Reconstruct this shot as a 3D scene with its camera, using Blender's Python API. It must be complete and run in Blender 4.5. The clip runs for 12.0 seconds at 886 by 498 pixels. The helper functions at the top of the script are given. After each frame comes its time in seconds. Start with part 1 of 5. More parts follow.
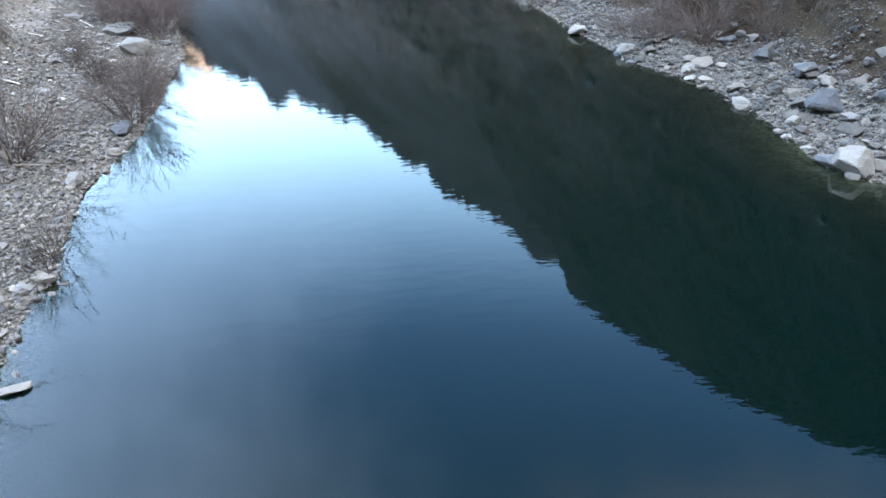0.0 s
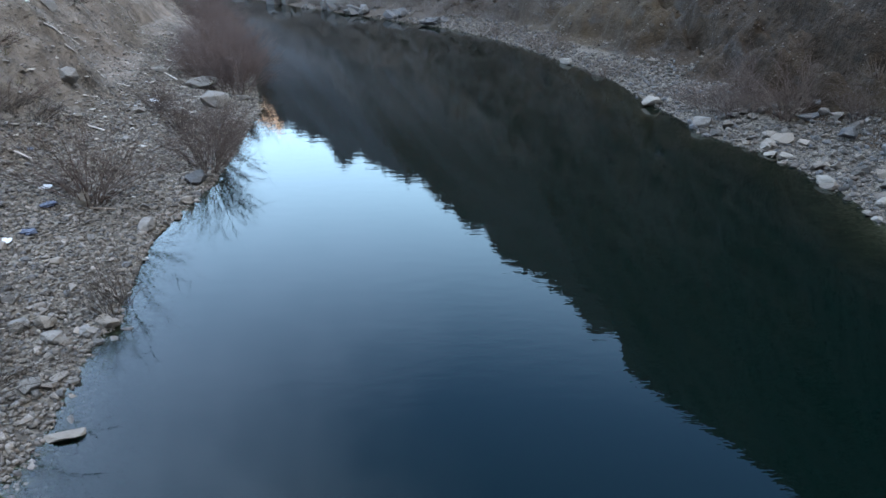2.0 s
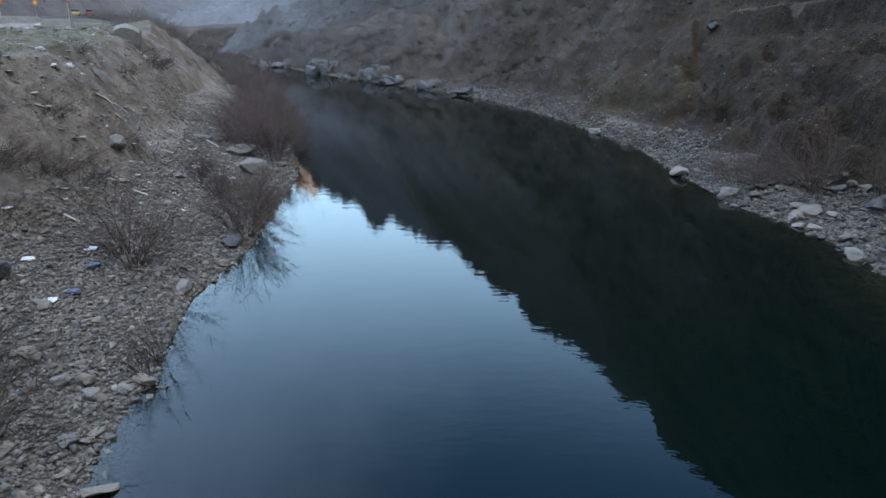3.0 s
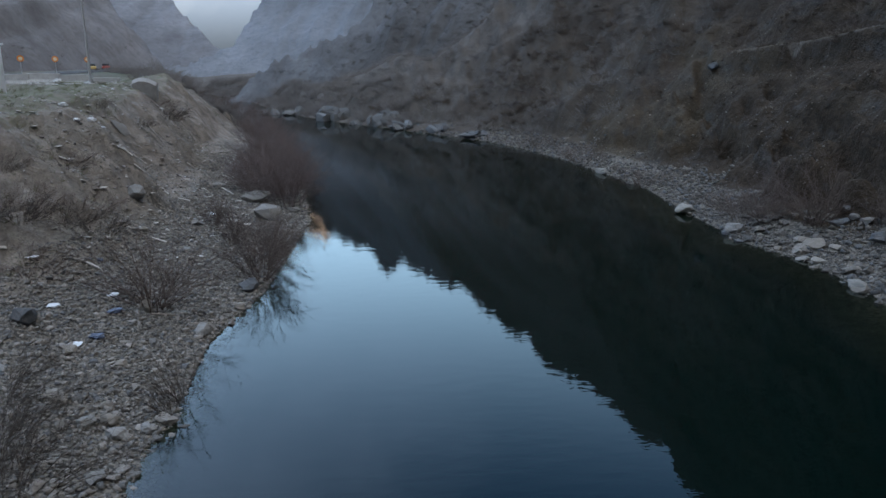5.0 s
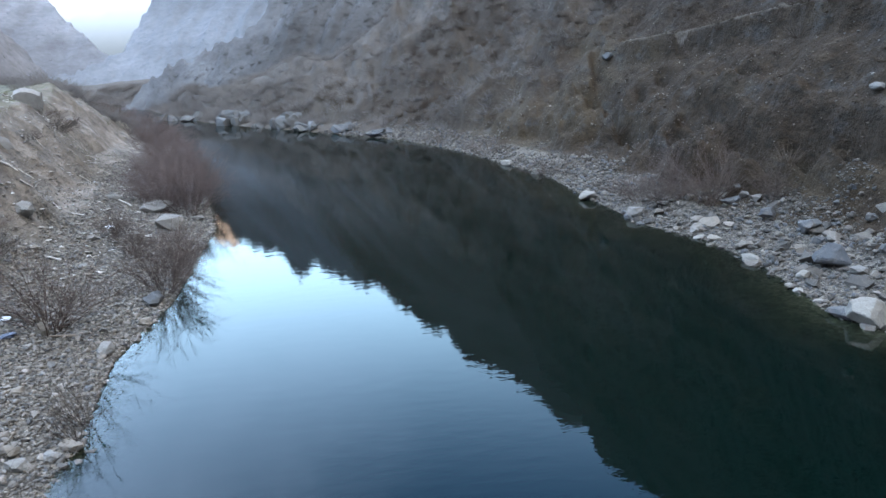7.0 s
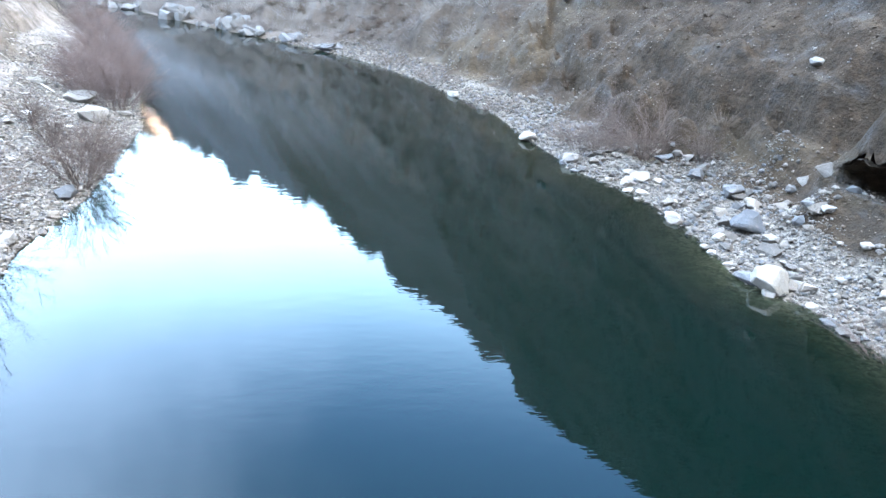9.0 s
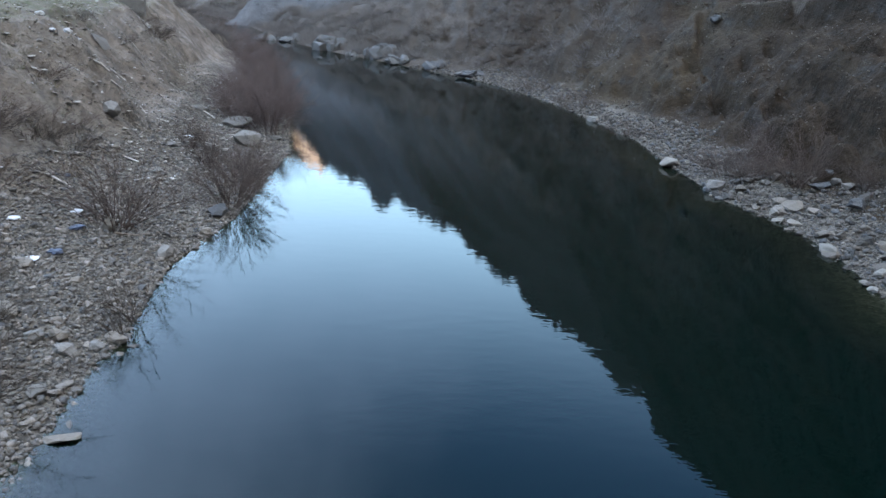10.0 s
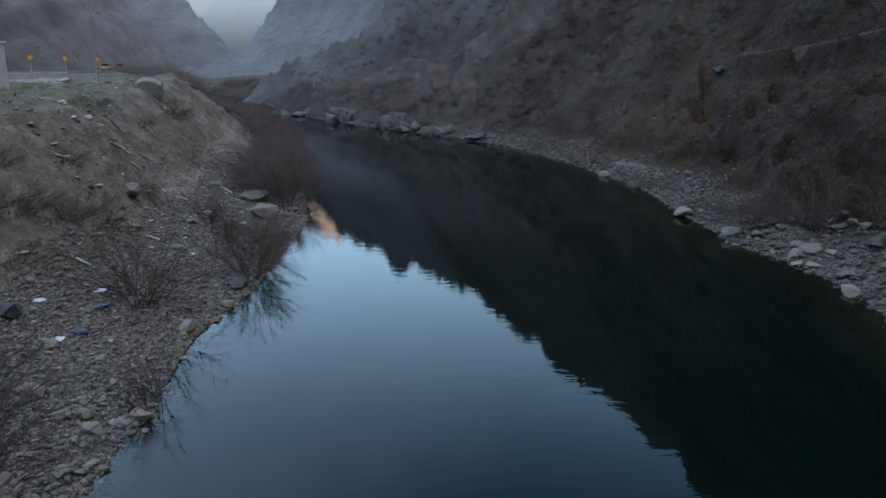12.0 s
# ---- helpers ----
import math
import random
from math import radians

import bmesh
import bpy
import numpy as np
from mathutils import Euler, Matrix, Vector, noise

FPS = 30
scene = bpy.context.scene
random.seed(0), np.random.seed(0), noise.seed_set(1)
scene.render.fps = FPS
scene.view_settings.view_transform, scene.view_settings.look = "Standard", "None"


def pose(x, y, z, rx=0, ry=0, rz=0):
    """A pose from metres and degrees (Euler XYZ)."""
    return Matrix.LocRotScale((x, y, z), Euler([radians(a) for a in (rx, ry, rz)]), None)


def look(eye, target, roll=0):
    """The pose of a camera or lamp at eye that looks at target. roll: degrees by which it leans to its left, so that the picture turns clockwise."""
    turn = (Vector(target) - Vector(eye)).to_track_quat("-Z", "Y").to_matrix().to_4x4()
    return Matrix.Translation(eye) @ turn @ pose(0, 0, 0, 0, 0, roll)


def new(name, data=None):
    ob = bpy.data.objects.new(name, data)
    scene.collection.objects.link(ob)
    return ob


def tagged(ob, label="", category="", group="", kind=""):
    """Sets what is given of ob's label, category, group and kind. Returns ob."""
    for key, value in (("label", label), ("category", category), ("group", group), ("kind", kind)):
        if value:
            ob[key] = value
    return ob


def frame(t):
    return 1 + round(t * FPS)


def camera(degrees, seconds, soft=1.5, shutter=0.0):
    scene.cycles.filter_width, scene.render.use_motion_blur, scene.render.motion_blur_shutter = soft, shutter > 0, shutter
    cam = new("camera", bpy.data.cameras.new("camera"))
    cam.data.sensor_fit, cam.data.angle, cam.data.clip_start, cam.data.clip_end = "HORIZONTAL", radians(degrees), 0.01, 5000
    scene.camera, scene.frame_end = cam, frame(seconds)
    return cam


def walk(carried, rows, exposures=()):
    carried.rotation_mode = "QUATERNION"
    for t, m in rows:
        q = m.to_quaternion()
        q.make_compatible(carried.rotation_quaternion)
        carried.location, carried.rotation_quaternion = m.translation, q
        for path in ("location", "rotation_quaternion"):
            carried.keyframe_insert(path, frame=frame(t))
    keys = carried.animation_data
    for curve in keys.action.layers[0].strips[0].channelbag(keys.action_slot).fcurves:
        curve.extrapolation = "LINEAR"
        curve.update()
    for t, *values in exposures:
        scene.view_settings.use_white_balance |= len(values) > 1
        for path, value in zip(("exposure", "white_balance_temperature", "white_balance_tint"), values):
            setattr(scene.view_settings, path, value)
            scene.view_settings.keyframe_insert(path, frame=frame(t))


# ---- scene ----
cam = camera(61.0, 12.0, soft=1.5)
# seconds, place in metres, turn in degrees
PATH = [
    (0.0, -0.74, 0.56, 7.95, 63.28, 0.39, -9.36),
    (0.5, -0.90, 1.12, 7.76, 63.98, 0.55, -6.23),
    (1.0, -0.85, 1.17, 7.78, 64.94, 0.47, -6.60),
    (1.5, -0.97, 1.15, 7.71, 66.48, -0.07, -6.74),
    (2.0, -0.97, 1.15, 7.74, 68.03, -0.88, -4.13),
    (2.5, -0.99, 1.08, 7.77, 71.08, -0.87, -3.52),
    (3.0, -0.91, 0.69, 7.96, 72.89, -0.95, -1.64),
    (3.2, -0.84, 0.52, 7.96, 73.50, -1.05, -1.73),
    (5.0, -0.86, -0.02, 8.10, 76.07, 0.38, -1.09),
    (5.5, -0.84, -0.04, 8.15, 75.87, 1.69, -2.36),
    (6.0, -0.83, -0.03, 8.10, 77.63, 2.43, -4.63),
    (6.5, -0.73, -0.01, 8.12, 77.11, 2.42, -4.14),
    (7.0, -0.78, 0.00, 8.08, 75.72, 2.22, -8.35),
    (7.2, -0.72, -0.02, 8.06, 74.54, 2.36, -11.12),
    (8.8, -0.28, 0.03, 8.10, 70.77, -3.24, -13.70),
    (9.0, -0.26, 0.03, 8.08, 70.34, -4.95, -10.92),
    (9.5, -0.01, 0.11, 8.04, 73.66, -2.67, -3.70),
    (10.0, -0.04, 0.16, 8.00, 71.54, -3.27, -0.52),
    (10.5, 0.04, 0.02, 8.00, 74.97, -0.73, 0.47),
    (11.0, 0.04, -0.10, 8.01, 75.95, -0.33, -1.88),
    (11.5, -0.04, -0.06, 8.02, 75.78, 0.33, 0.93),
    (12.0, 0.00, -0.00, 8.00, 76.28, 0.00, 0.00),
]
EXPOSURES = [(0.0, 3.18), (0.5, 2.95), (1.5, 2.48), (2.5, 2.0), (3.2, 1.72), (5.0, 1.38), (5.5, 1.5), (6.0, 1.95), (6.5, 2.05), (7.0, 2.6), (7.2, 2.9),
             (8.8, 4.15), (9.0, 4.1), (9.5, 3.14), (10.0, 2.2), (10.5, 1.47), (11.0, 1.27), (11.5, 1.36), (12.0, 1.06)]
walk(cam, [(r[0], pose(*r[1:])) for r in PATH], EXPOSURES)

# ---- world and sun ----
SUN_EL, SUN_AZ = radians(12.0), radians(192.0)   # evening sun behind the viewer, hidden by unseen high ground added there
world = bpy.data.worlds.new("sky")
scene.world = world
world.use_nodes = True
wn, wl = world.node_tree.nodes, world.node_tree.links
sky = wn.new("ShaderNodeTexSky")
sky.sky_type, sky.sun_disc = "NISHITA", False
sky.sun_elevation, sky.sun_rotation = SUN_EL, SUN_AZ
sky.air_density, sky.dust_density, sky.ozone_density = 1.0, 0.5, 4.0
# thin grey cloud, thickening overhead and behind, added unseen to make the light neutral
way = wn.new("ShaderNodeTexCoord").outputs["Generated"]
drift = wn.new("ShaderNodeTexNoise")
drift.inputs["Scale"].default_value, drift.inputs["Detail"].default_value = 2.2, 6.0
wl.new(way, drift.inputs["Vector"])
lean = wn.new("ShaderNodeVectorMath")
lean.operation = "DOT_PRODUCT"
lean.inputs[1].default_value = (-0.05, -0.82, 0.56)
wl.new(way, lean.inputs[0])
total = wn.new("ShaderNodeMath")
total.operation = "MULTIPLY_ADD"
total.inputs[1].default_value = 0.7
wl.new(drift.outputs[0], total.inputs[0])
wl.new(lean.outputs["Value"], total.inputs[2])
cover = wn.new("ShaderNodeMapRange")
cover.interpolation_type = "SMOOTHSTEP"
cover.inputs["From Min"].default_value, cover.inputs["From Max"].default_value = 0.12, 0.7
cover.inputs["To Max"].default_value = 0.9
wl.new(total.outputs[0], cover.inputs[0])
# bright haze low over the horizon
height = wn.new("ShaderNodeSeparateXYZ")
wl.new(way, height.inputs[0])
low = wn.new("ShaderNodeMapRange")
low.interpolation_type = "SMOOTHSTEP"
for key, value in (("From Min", 0.16), ("From Max", 0.57), ("To Min", 0.95), ("To Max", 0.0)):
    low.inputs[key].default_value = value
wl.new(height.outputs[2], low.inputs[0])
haze = wn.new("ShaderNodeMix")
haze.data_type = "RGBA"
haze.inputs[7].default_value = (5.5, 8.7, 11.6, 1)
wl.new(low.outputs[0], haze.inputs[0])
wl.new(sky.outputs[0], haze.inputs[6])
cloud = wn.new("ShaderNodeMix")
cloud.data_type = "RGBA"
cloud.inputs[7].default_value = (4.5, 4.5, 4.55, 1)
wl.new(cover.outputs[0], cloud.inputs[0])
wl.new(haze.outputs[2], cloud.inputs[6])
# brighter wisps over the road side
side = wn.new("ShaderNodeVectorMath")
side.operation = "DOT_PRODUCT"
side.inputs[1].default_value = (-0.92, 0.12, 0.38)
wl.new(way, side.inputs[0])
puffs = wn.new("ShaderNodeTexNoise")
puffs.inputs["Scale"].default_value, puffs.inputs["Detail"].default_value, puffs.inputs["Roughness"].default_value = 3.4, 7.0, 0.6
wl.new(way, puffs.inputs["Vector"])
sum_ = wn.new("ShaderNodeMath")
sum_.operation = "MULTIPLY_ADD"
sum_.inputs[1].default_value = 0.5
wl.new(puffs.outputs[0], sum_.inputs[0])
wl.new(side.outputs["Value"], sum_.inputs[2])
veil = wn.new("ShaderNodeMapRange")
veil.interpolation_type = "SMOOTHSTEP"
veil.inputs["From Min"].default_value, veil.inputs["From Max"].default_value = 0.42, 1.08
veil.inputs["To Max"].default_value = 0.8
wl.new(sum_.outputs[0], veil.inputs[0])
wisps = wn.new("ShaderNodeMix")
wisps.data_type = "RGBA"
wisps.inputs[7].default_value = (5.3, 7.6, 11.3, 1)
wl.new(veil.outputs[0], wisps.inputs[0])
wl.new(cloud.outputs[2], wisps.inputs[6])
wl.new(wisps.outputs[2], wn["Background"].inputs[0])
wn["Background"].inputs[1].default_value = 0.15
sun = new("sun", bpy.data.lights.new("sun", "SUN"))
sun.data.energy, sun.data.angle, sun.data.color = 4.0, radians(0.5), (1.0, 0.62, 0.36)
sun_way = Vector((math.sin(SUN_AZ) * math.cos(SUN_EL), math.cos(SUN_AZ) * math.cos(SUN_EL), math.sin(SUN_EL)))
sun.matrix_world = look((0, 0, 60), Vector((0, 0, 60)) - sun_way)


# ---- noise ----
def lattice(ix, iy, seed):
    h = (ix.astype(np.int64) * 374761393 + iy.astype(np.int64) * 668265263 + seed * 1442695041) & 0xFFFFFFFF
    h = ((h ^ (h >> 13)) * 1274126177) & 0xFFFFFFFF
    return ((h ^ (h >> 16)) & 0xFFFF) / 65535.0


def vnoise(x, y, seed=0):
    """Smooth value noise, -1 to 1."""
    ix, iy = np.floor(x), np.floor(y)
    fx, fy = x - ix, y - iy
    fx, fy = fx * fx * fx * (fx * (fx * 6 - 15) + 10), fy * fy * fy * (fy * (fy * 6 - 15) + 10)
    a, b = lattice(ix, iy, seed), lattice(ix + 1, iy, seed)
    c, d = lattice(ix, iy + 1, seed), lattice(ix + 1, iy + 1, seed)
    return 2 * ((a * (1 - fx) + b * fx) * (1 - fy) + (c * (1 - fx) + d * fx) * fy) - 1


def fbm(x, y, octaves=4, seed=0, rough=0.5):
    out, amp = 0.0, 1.0
    for o in range(octaves):
        c, s = math.cos(0.7 * o), math.sin(0.7 * o)
        out = out + amp * vnoise((x * c - y * s) * 2 ** o + 17.3 * o, (x * s + y * c) * 2 ** o - 9.1 * o, seed + o)
        amp *= rough
    return out


def ridged(x, y, octaves=4, seed=0):
    out, amp = 0.0, 1.0
    for o in range(octaves):
        out = out + amp * (1 - 2 * np.abs(vnoise(x * 2 ** o + 5.7 * o, y * 2 ** o + 3.1 * o, seed + o)))
        amp *= 0.5
    return out


def step(a, b, v):
    s = np.clip((v - a) / (b - a), 0, 1)
    return s * s * (3 - 2 * s)


# ---- materials ----
class Nodes:
    """A short way to write node materials."""

    def __init__(self, name):
        self.mat = bpy.data.materials.new(name)
        self.mat.use_nodes = True
        self.tree = self.mat.node_tree
        self.tree.nodes.clear()

    def add(self, kind, settings=(), **inputs):
        n = self.tree.nodes.new("ShaderNode" + kind)
        for key, value in dict(settings).items():
            setattr(n, key, value)
        for key, value in inputs.items():
            slot = n.inputs[int(key[1:])] if key[0] == "i" and key[1:].isdigit() else n.inputs[key.replace("_", " ")]
            if isinstance(value, bpy.types.NodeSocket):
                self.tree.links.new(value, slot)
            else:
                slot.default_value = value
        return n

    def mix(self, fac, a, b, blend="MIX"):
        n = self.tree.nodes.new("ShaderNodeMix")
        n.data_type, n.blend_type = "RGBA", blend
        for slot, value in ((0, fac), (6, a), (7, b)):
            if isinstance(value, bpy.types.NodeSocket):
                self.tree.links.new(value, n.inputs[slot])
            else:
                n.inputs[slot].default_value = (*value, 1) if isinstance(value, tuple) else value
        return n.outputs[2]

    def math(self, op, a, b=0.5, c=0.5):
        n = self.tree.nodes.new("ShaderNodeMath")
        n.operation = op
        for i, value in enumerate((a, b, c)):
            if isinstance(value, bpy.types.NodeSocket):
                self.tree.links.new(value, n.inputs[i])
            else:
                n.inputs[i].default_value = value
        return n.outputs[0]

    def ramp(self, fac, *stops):
        n = self.tree.nodes.new("ShaderNodeValToRGB")
        while len(n.color_ramp.elements) < len(stops):
            n.color_ramp.elements.new(0.5)
        for e, (p, c) in zip(n.color_ramp.elements, stops):
            e.position, e.color = p, (*c, 1) if isinstance(c, tuple) else (c, c, c, 1)
        self.tree.links.new(fac, n.inputs[0])
        return n.outputs[0]

    def place(self):
        return self.add("NewGeometry").outputs["Position"]

    def noise(self, vec, scale, detail=4.0, rough=0.55):
        return self.add("TexNoise", Vector=vec, Scale=scale, Detail=detail, Roughness=rough).outputs[0]

    def done(self, colour, rough=0.9, height=None, depth=0.02, metal=0.0, strength=1.0):
        b = self.add("BsdfPrincipled", Roughness=rough, Metallic=metal)
        b.inputs["Specular IOR Level"].default_value = 0.12 if rough > 0.8 else 0.5     # dry earth and stone have next to no sheen
        if isinstance(colour, tuple):
            b.inputs["Base Color"].default_value = (*colour, 1)
        else:
            self.tree.links.new(colour, b.inputs["Base Color"])
        if height is not None:
            bump = self.add("Bump", Height=height, Distance=depth, Strength=strength)
            self.tree.links.new(bump.outputs[0], b.inputs["Normal"])
        out = self.add("OutputMaterial")
        self.tree.links.new(b.outputs[0], out.inputs[0])
        return self.mat


def ground_material():
    m = Nodes("bank_ground")
    p = m.place()
    big, mid, fine = m.noise(p, 0.12, 5), m.noise(p, 1.3, 5), m.noise(p, 14.0, 4)
    soil = m.ramp(mid, (0.25, (0.1143, 0.0995, 0.0876)), (0.5, (0.2222, 0.1940, 0.1702)), (0.75, (0.3675, 0.3285, 0.2896)))
    soil = m.mix(m.ramp(big, (0.4, 0.0), (0.7, 0.7)), soil, (0.1503, 0.1327, 0.1044))
    cells = m.add("TexVoronoi", Vector=p, Scale=9.0)
    pebble = m.ramp(m.add("SeparateColor", i0=cells.outputs["Color"]).outputs[0], (0.0, (0.0525, 0.0497, 0.0458)), (0.5, (0.1208, 0.1081, 0.0916)), (1.0, (0.2099, 0.1876, 0.1580)))
    pebble = m.mix(m.ramp(cells.outputs["Distance"], (0.03, 1.0), (0.07, 0.0)), pebble, pebble)
    gravel = m.add("Attribute", {"attribute_name": "gravel"}).outputs["Fac"]
    edge = m.math("ADD", gravel, m.math("MULTIPLY_ADD", mid, 0.9, -0.45))
    k = m.ramp(edge, (0.35, 0.0), (0.65, 1.0))
    colour = m.mix(k, soil, pebble)
    colour = m.mix(0.55, colour, m.ramp(fine, (0.2, 0.35), (0.75, 1.0)), "MULTIPLY")
    scree = m.add("Attribute", {"attribute_name": "scree"}).outputs["Fac"]
    q = m.add("Mapping", Vector=p, Scale=(1.0, 0.45, 1.0)).outputs[0]
    patch = m.noise(q, 0.35, 7, 0.65)
    grit = m.noise(q, 1.9, 8, 0.72)
    upper = m.ramp(grit, (0.3, (0.0153, 0.0107, 0.0067)), (0.5, (0.0326, 0.0229, 0.0152)), (0.72, (0.0649, 0.0482, 0.0317)))
    # darker earth, tan dry grass, and patches of grey scree
    upper = m.mix(m.ramp(patch, (0.5, 0.0), (0.66, 0.7)), upper, (0.0223, 0.0171, 0.0118))
    upper = m.mix(m.ramp(m.noise(q, 0.11, 5), (0.52, 0.0), (0.66, 0.55)), upper, (0.0670, 0.0502, 0.0280))
    upper = m.mix(m.ramp(m.noise(q, 0.5, 7, 0.7), (0.54, 0.0), (0.64, 0.6)), upper, m.ramp(grit, (0.35, (0.0209, 0.0208, 0.0206)), (0.65, (0.0801, 0.0811, 0.0787))))
    upper = m.mix(m.ramp(m.noise(q, 4.2, 6, 0.8), (0.40, 0.55), (0.48, 0.0)), upper, (0.0111, 0.0088, 0.0070))
    flecks = m.add("TexVoronoi", Vector=p, Scale=3.4)
    upper = m.mix(m.ramp(flecks.outputs["Distance"], (0.10, 0.75), (0.15, 0.0)), upper, m.ramp(m.add("SeparateColor", i0=flecks.outputs["Color"]).outputs[0], (0.45, (0.0326, 0.0249, 0.0173)), (1.0, (0.1115, 0.0970, 0.0747))))
    # haze painted into the far ground: paler with distance, fading higher up
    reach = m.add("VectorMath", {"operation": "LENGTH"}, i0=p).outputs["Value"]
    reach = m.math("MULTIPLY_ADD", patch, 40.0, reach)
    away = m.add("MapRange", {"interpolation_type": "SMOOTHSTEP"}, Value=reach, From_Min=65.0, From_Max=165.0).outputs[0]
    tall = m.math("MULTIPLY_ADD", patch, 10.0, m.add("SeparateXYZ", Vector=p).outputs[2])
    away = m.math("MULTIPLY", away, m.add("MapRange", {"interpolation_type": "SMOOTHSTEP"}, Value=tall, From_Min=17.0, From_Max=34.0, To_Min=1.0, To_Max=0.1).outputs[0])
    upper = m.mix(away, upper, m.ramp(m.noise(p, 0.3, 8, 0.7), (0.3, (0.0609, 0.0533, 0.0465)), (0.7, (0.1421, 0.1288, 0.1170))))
    colour = m.mix(m.ramp(m.math("ADD", scree, m.math("MULTIPLY_ADD", mid, 0.6, -0.3)), (0.1, 0.0), (0.5, 1.0)), colour, upper)
    moss = m.add("Attribute", {"attribute_name": "moss"}).outputs["Fac"]
    green = m.ramp(m.math("MULTIPLY", moss, m.noise(p, 2.6, 6)), (0.2, 0.0), (0.42, 0.8))
    colour = m.mix(green, colour, (0.075, 0.09, 0.045))
    bed = m.add("Attribute", {"attribute_name": "bed"}).outputs["Fac"]
    colour = m.mix(bed, colour, m.ramp(mid, (0.3, (0.045, 0.045, 0.035)), (0.7, (0.1, 0.09, 0.07))))
    h = m.math("ADD", m.math("MULTIPLY", mid, 2.0), m.math("ADD", m.math("MULTIPLY", fine, 0.5), m.math("MULTIPLY", m.noise(p, 4.0, 5), 1.0)))
    return m.done(colour, 0.92, h, 0.12)


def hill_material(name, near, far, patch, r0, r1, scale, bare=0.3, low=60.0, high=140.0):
    """Rocky slope with scrub: brown earth at the near foot, painted haze paler up the valley and low down, blotches of
    brush.
    """
    m = Nodes(name)
    p = m.place()
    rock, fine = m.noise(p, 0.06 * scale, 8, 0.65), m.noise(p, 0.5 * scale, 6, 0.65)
    # share of painted haze grows with distance and drops with height
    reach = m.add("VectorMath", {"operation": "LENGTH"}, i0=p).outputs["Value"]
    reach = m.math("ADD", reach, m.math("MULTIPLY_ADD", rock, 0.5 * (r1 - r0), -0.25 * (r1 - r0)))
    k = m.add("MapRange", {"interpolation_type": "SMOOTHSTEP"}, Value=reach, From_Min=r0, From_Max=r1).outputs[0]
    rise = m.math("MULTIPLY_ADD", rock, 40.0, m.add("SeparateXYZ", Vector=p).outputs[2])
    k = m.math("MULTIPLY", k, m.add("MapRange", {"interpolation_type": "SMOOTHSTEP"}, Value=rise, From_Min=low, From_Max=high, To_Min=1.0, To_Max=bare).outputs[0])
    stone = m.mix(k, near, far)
    colour = m.mix(0.55, stone, m.ramp(rock, (0.3, 0.55), (0.7, 1.25)), "MULTIPLY")
    brush = m.ramp(m.noise(p, 0.22 * scale, 7, 0.7), (0.5, 0.0), (0.6, 0.7))
    colour = m.mix(brush, colour, m.mix(0.6, stone, patch, "MULTIPLY"))
    colour = m.mix(0.35, colour, m.ramp(fine, (0.25, 0.5), (0.7, 1.15)), "MULTIPLY")
    return m.done(colour, 0.95, m.math("ADD", fine, rock), 0.8 / scale)


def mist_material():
    """Distance lost in bright mist: the mist is a glow of the surface itself, stronger higher up."""
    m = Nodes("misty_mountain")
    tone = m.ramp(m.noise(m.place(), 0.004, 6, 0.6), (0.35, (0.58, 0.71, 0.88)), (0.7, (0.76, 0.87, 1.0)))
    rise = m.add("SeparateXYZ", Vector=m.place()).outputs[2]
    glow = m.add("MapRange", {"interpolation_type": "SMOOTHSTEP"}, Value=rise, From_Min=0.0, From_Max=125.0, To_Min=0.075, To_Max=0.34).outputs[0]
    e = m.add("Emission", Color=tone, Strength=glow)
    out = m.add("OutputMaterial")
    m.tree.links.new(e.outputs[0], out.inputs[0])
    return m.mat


def water_material():
    m = Nodes("river_water")
    p = m.place()
    wide = m.add("Mapping", Vector=p, Scale=(0.75, 1.5, 1.0)).outputs[0]
    h = m.math("ADD", m.noise(wide, 1.6, 3), m.math("MULTIPLY", m.noise(wide, 6.0, 2), 0.16))
    n = m.add("Bump", Height=h, Distance=0.008, Strength=0.28).outputs[0]
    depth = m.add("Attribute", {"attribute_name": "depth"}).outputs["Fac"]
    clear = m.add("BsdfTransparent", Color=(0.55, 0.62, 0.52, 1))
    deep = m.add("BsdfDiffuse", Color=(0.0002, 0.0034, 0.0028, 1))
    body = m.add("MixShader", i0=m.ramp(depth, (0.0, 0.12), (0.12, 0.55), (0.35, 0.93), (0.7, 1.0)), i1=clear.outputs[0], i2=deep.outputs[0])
    gloss = m.add("BsdfGlossy", Roughness=0.006, Normal=n)
    fres = m.add("Fresnel", IOR=1.333, Normal=n)
    top = m.add("MixShader", i0=fres.outputs[0], i1=body.outputs[0], i2=gloss.outputs[0])
    out = m.add("OutputMaterial")
    m.tree.links.new(top.outputs[0], out.inputs[0])
    return m.mat


GROUND = ground_material()
WATER = water_material()
# MID, FAR, HAZY and LEFT hill colours have the valley's haze painted in
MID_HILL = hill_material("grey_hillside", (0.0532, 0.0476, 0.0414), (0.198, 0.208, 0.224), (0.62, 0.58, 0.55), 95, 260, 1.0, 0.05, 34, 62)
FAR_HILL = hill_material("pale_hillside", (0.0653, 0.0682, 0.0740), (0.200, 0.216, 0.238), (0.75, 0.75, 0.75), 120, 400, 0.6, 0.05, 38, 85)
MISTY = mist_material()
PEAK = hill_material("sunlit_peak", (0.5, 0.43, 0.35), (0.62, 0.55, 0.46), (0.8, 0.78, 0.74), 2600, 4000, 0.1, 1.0)
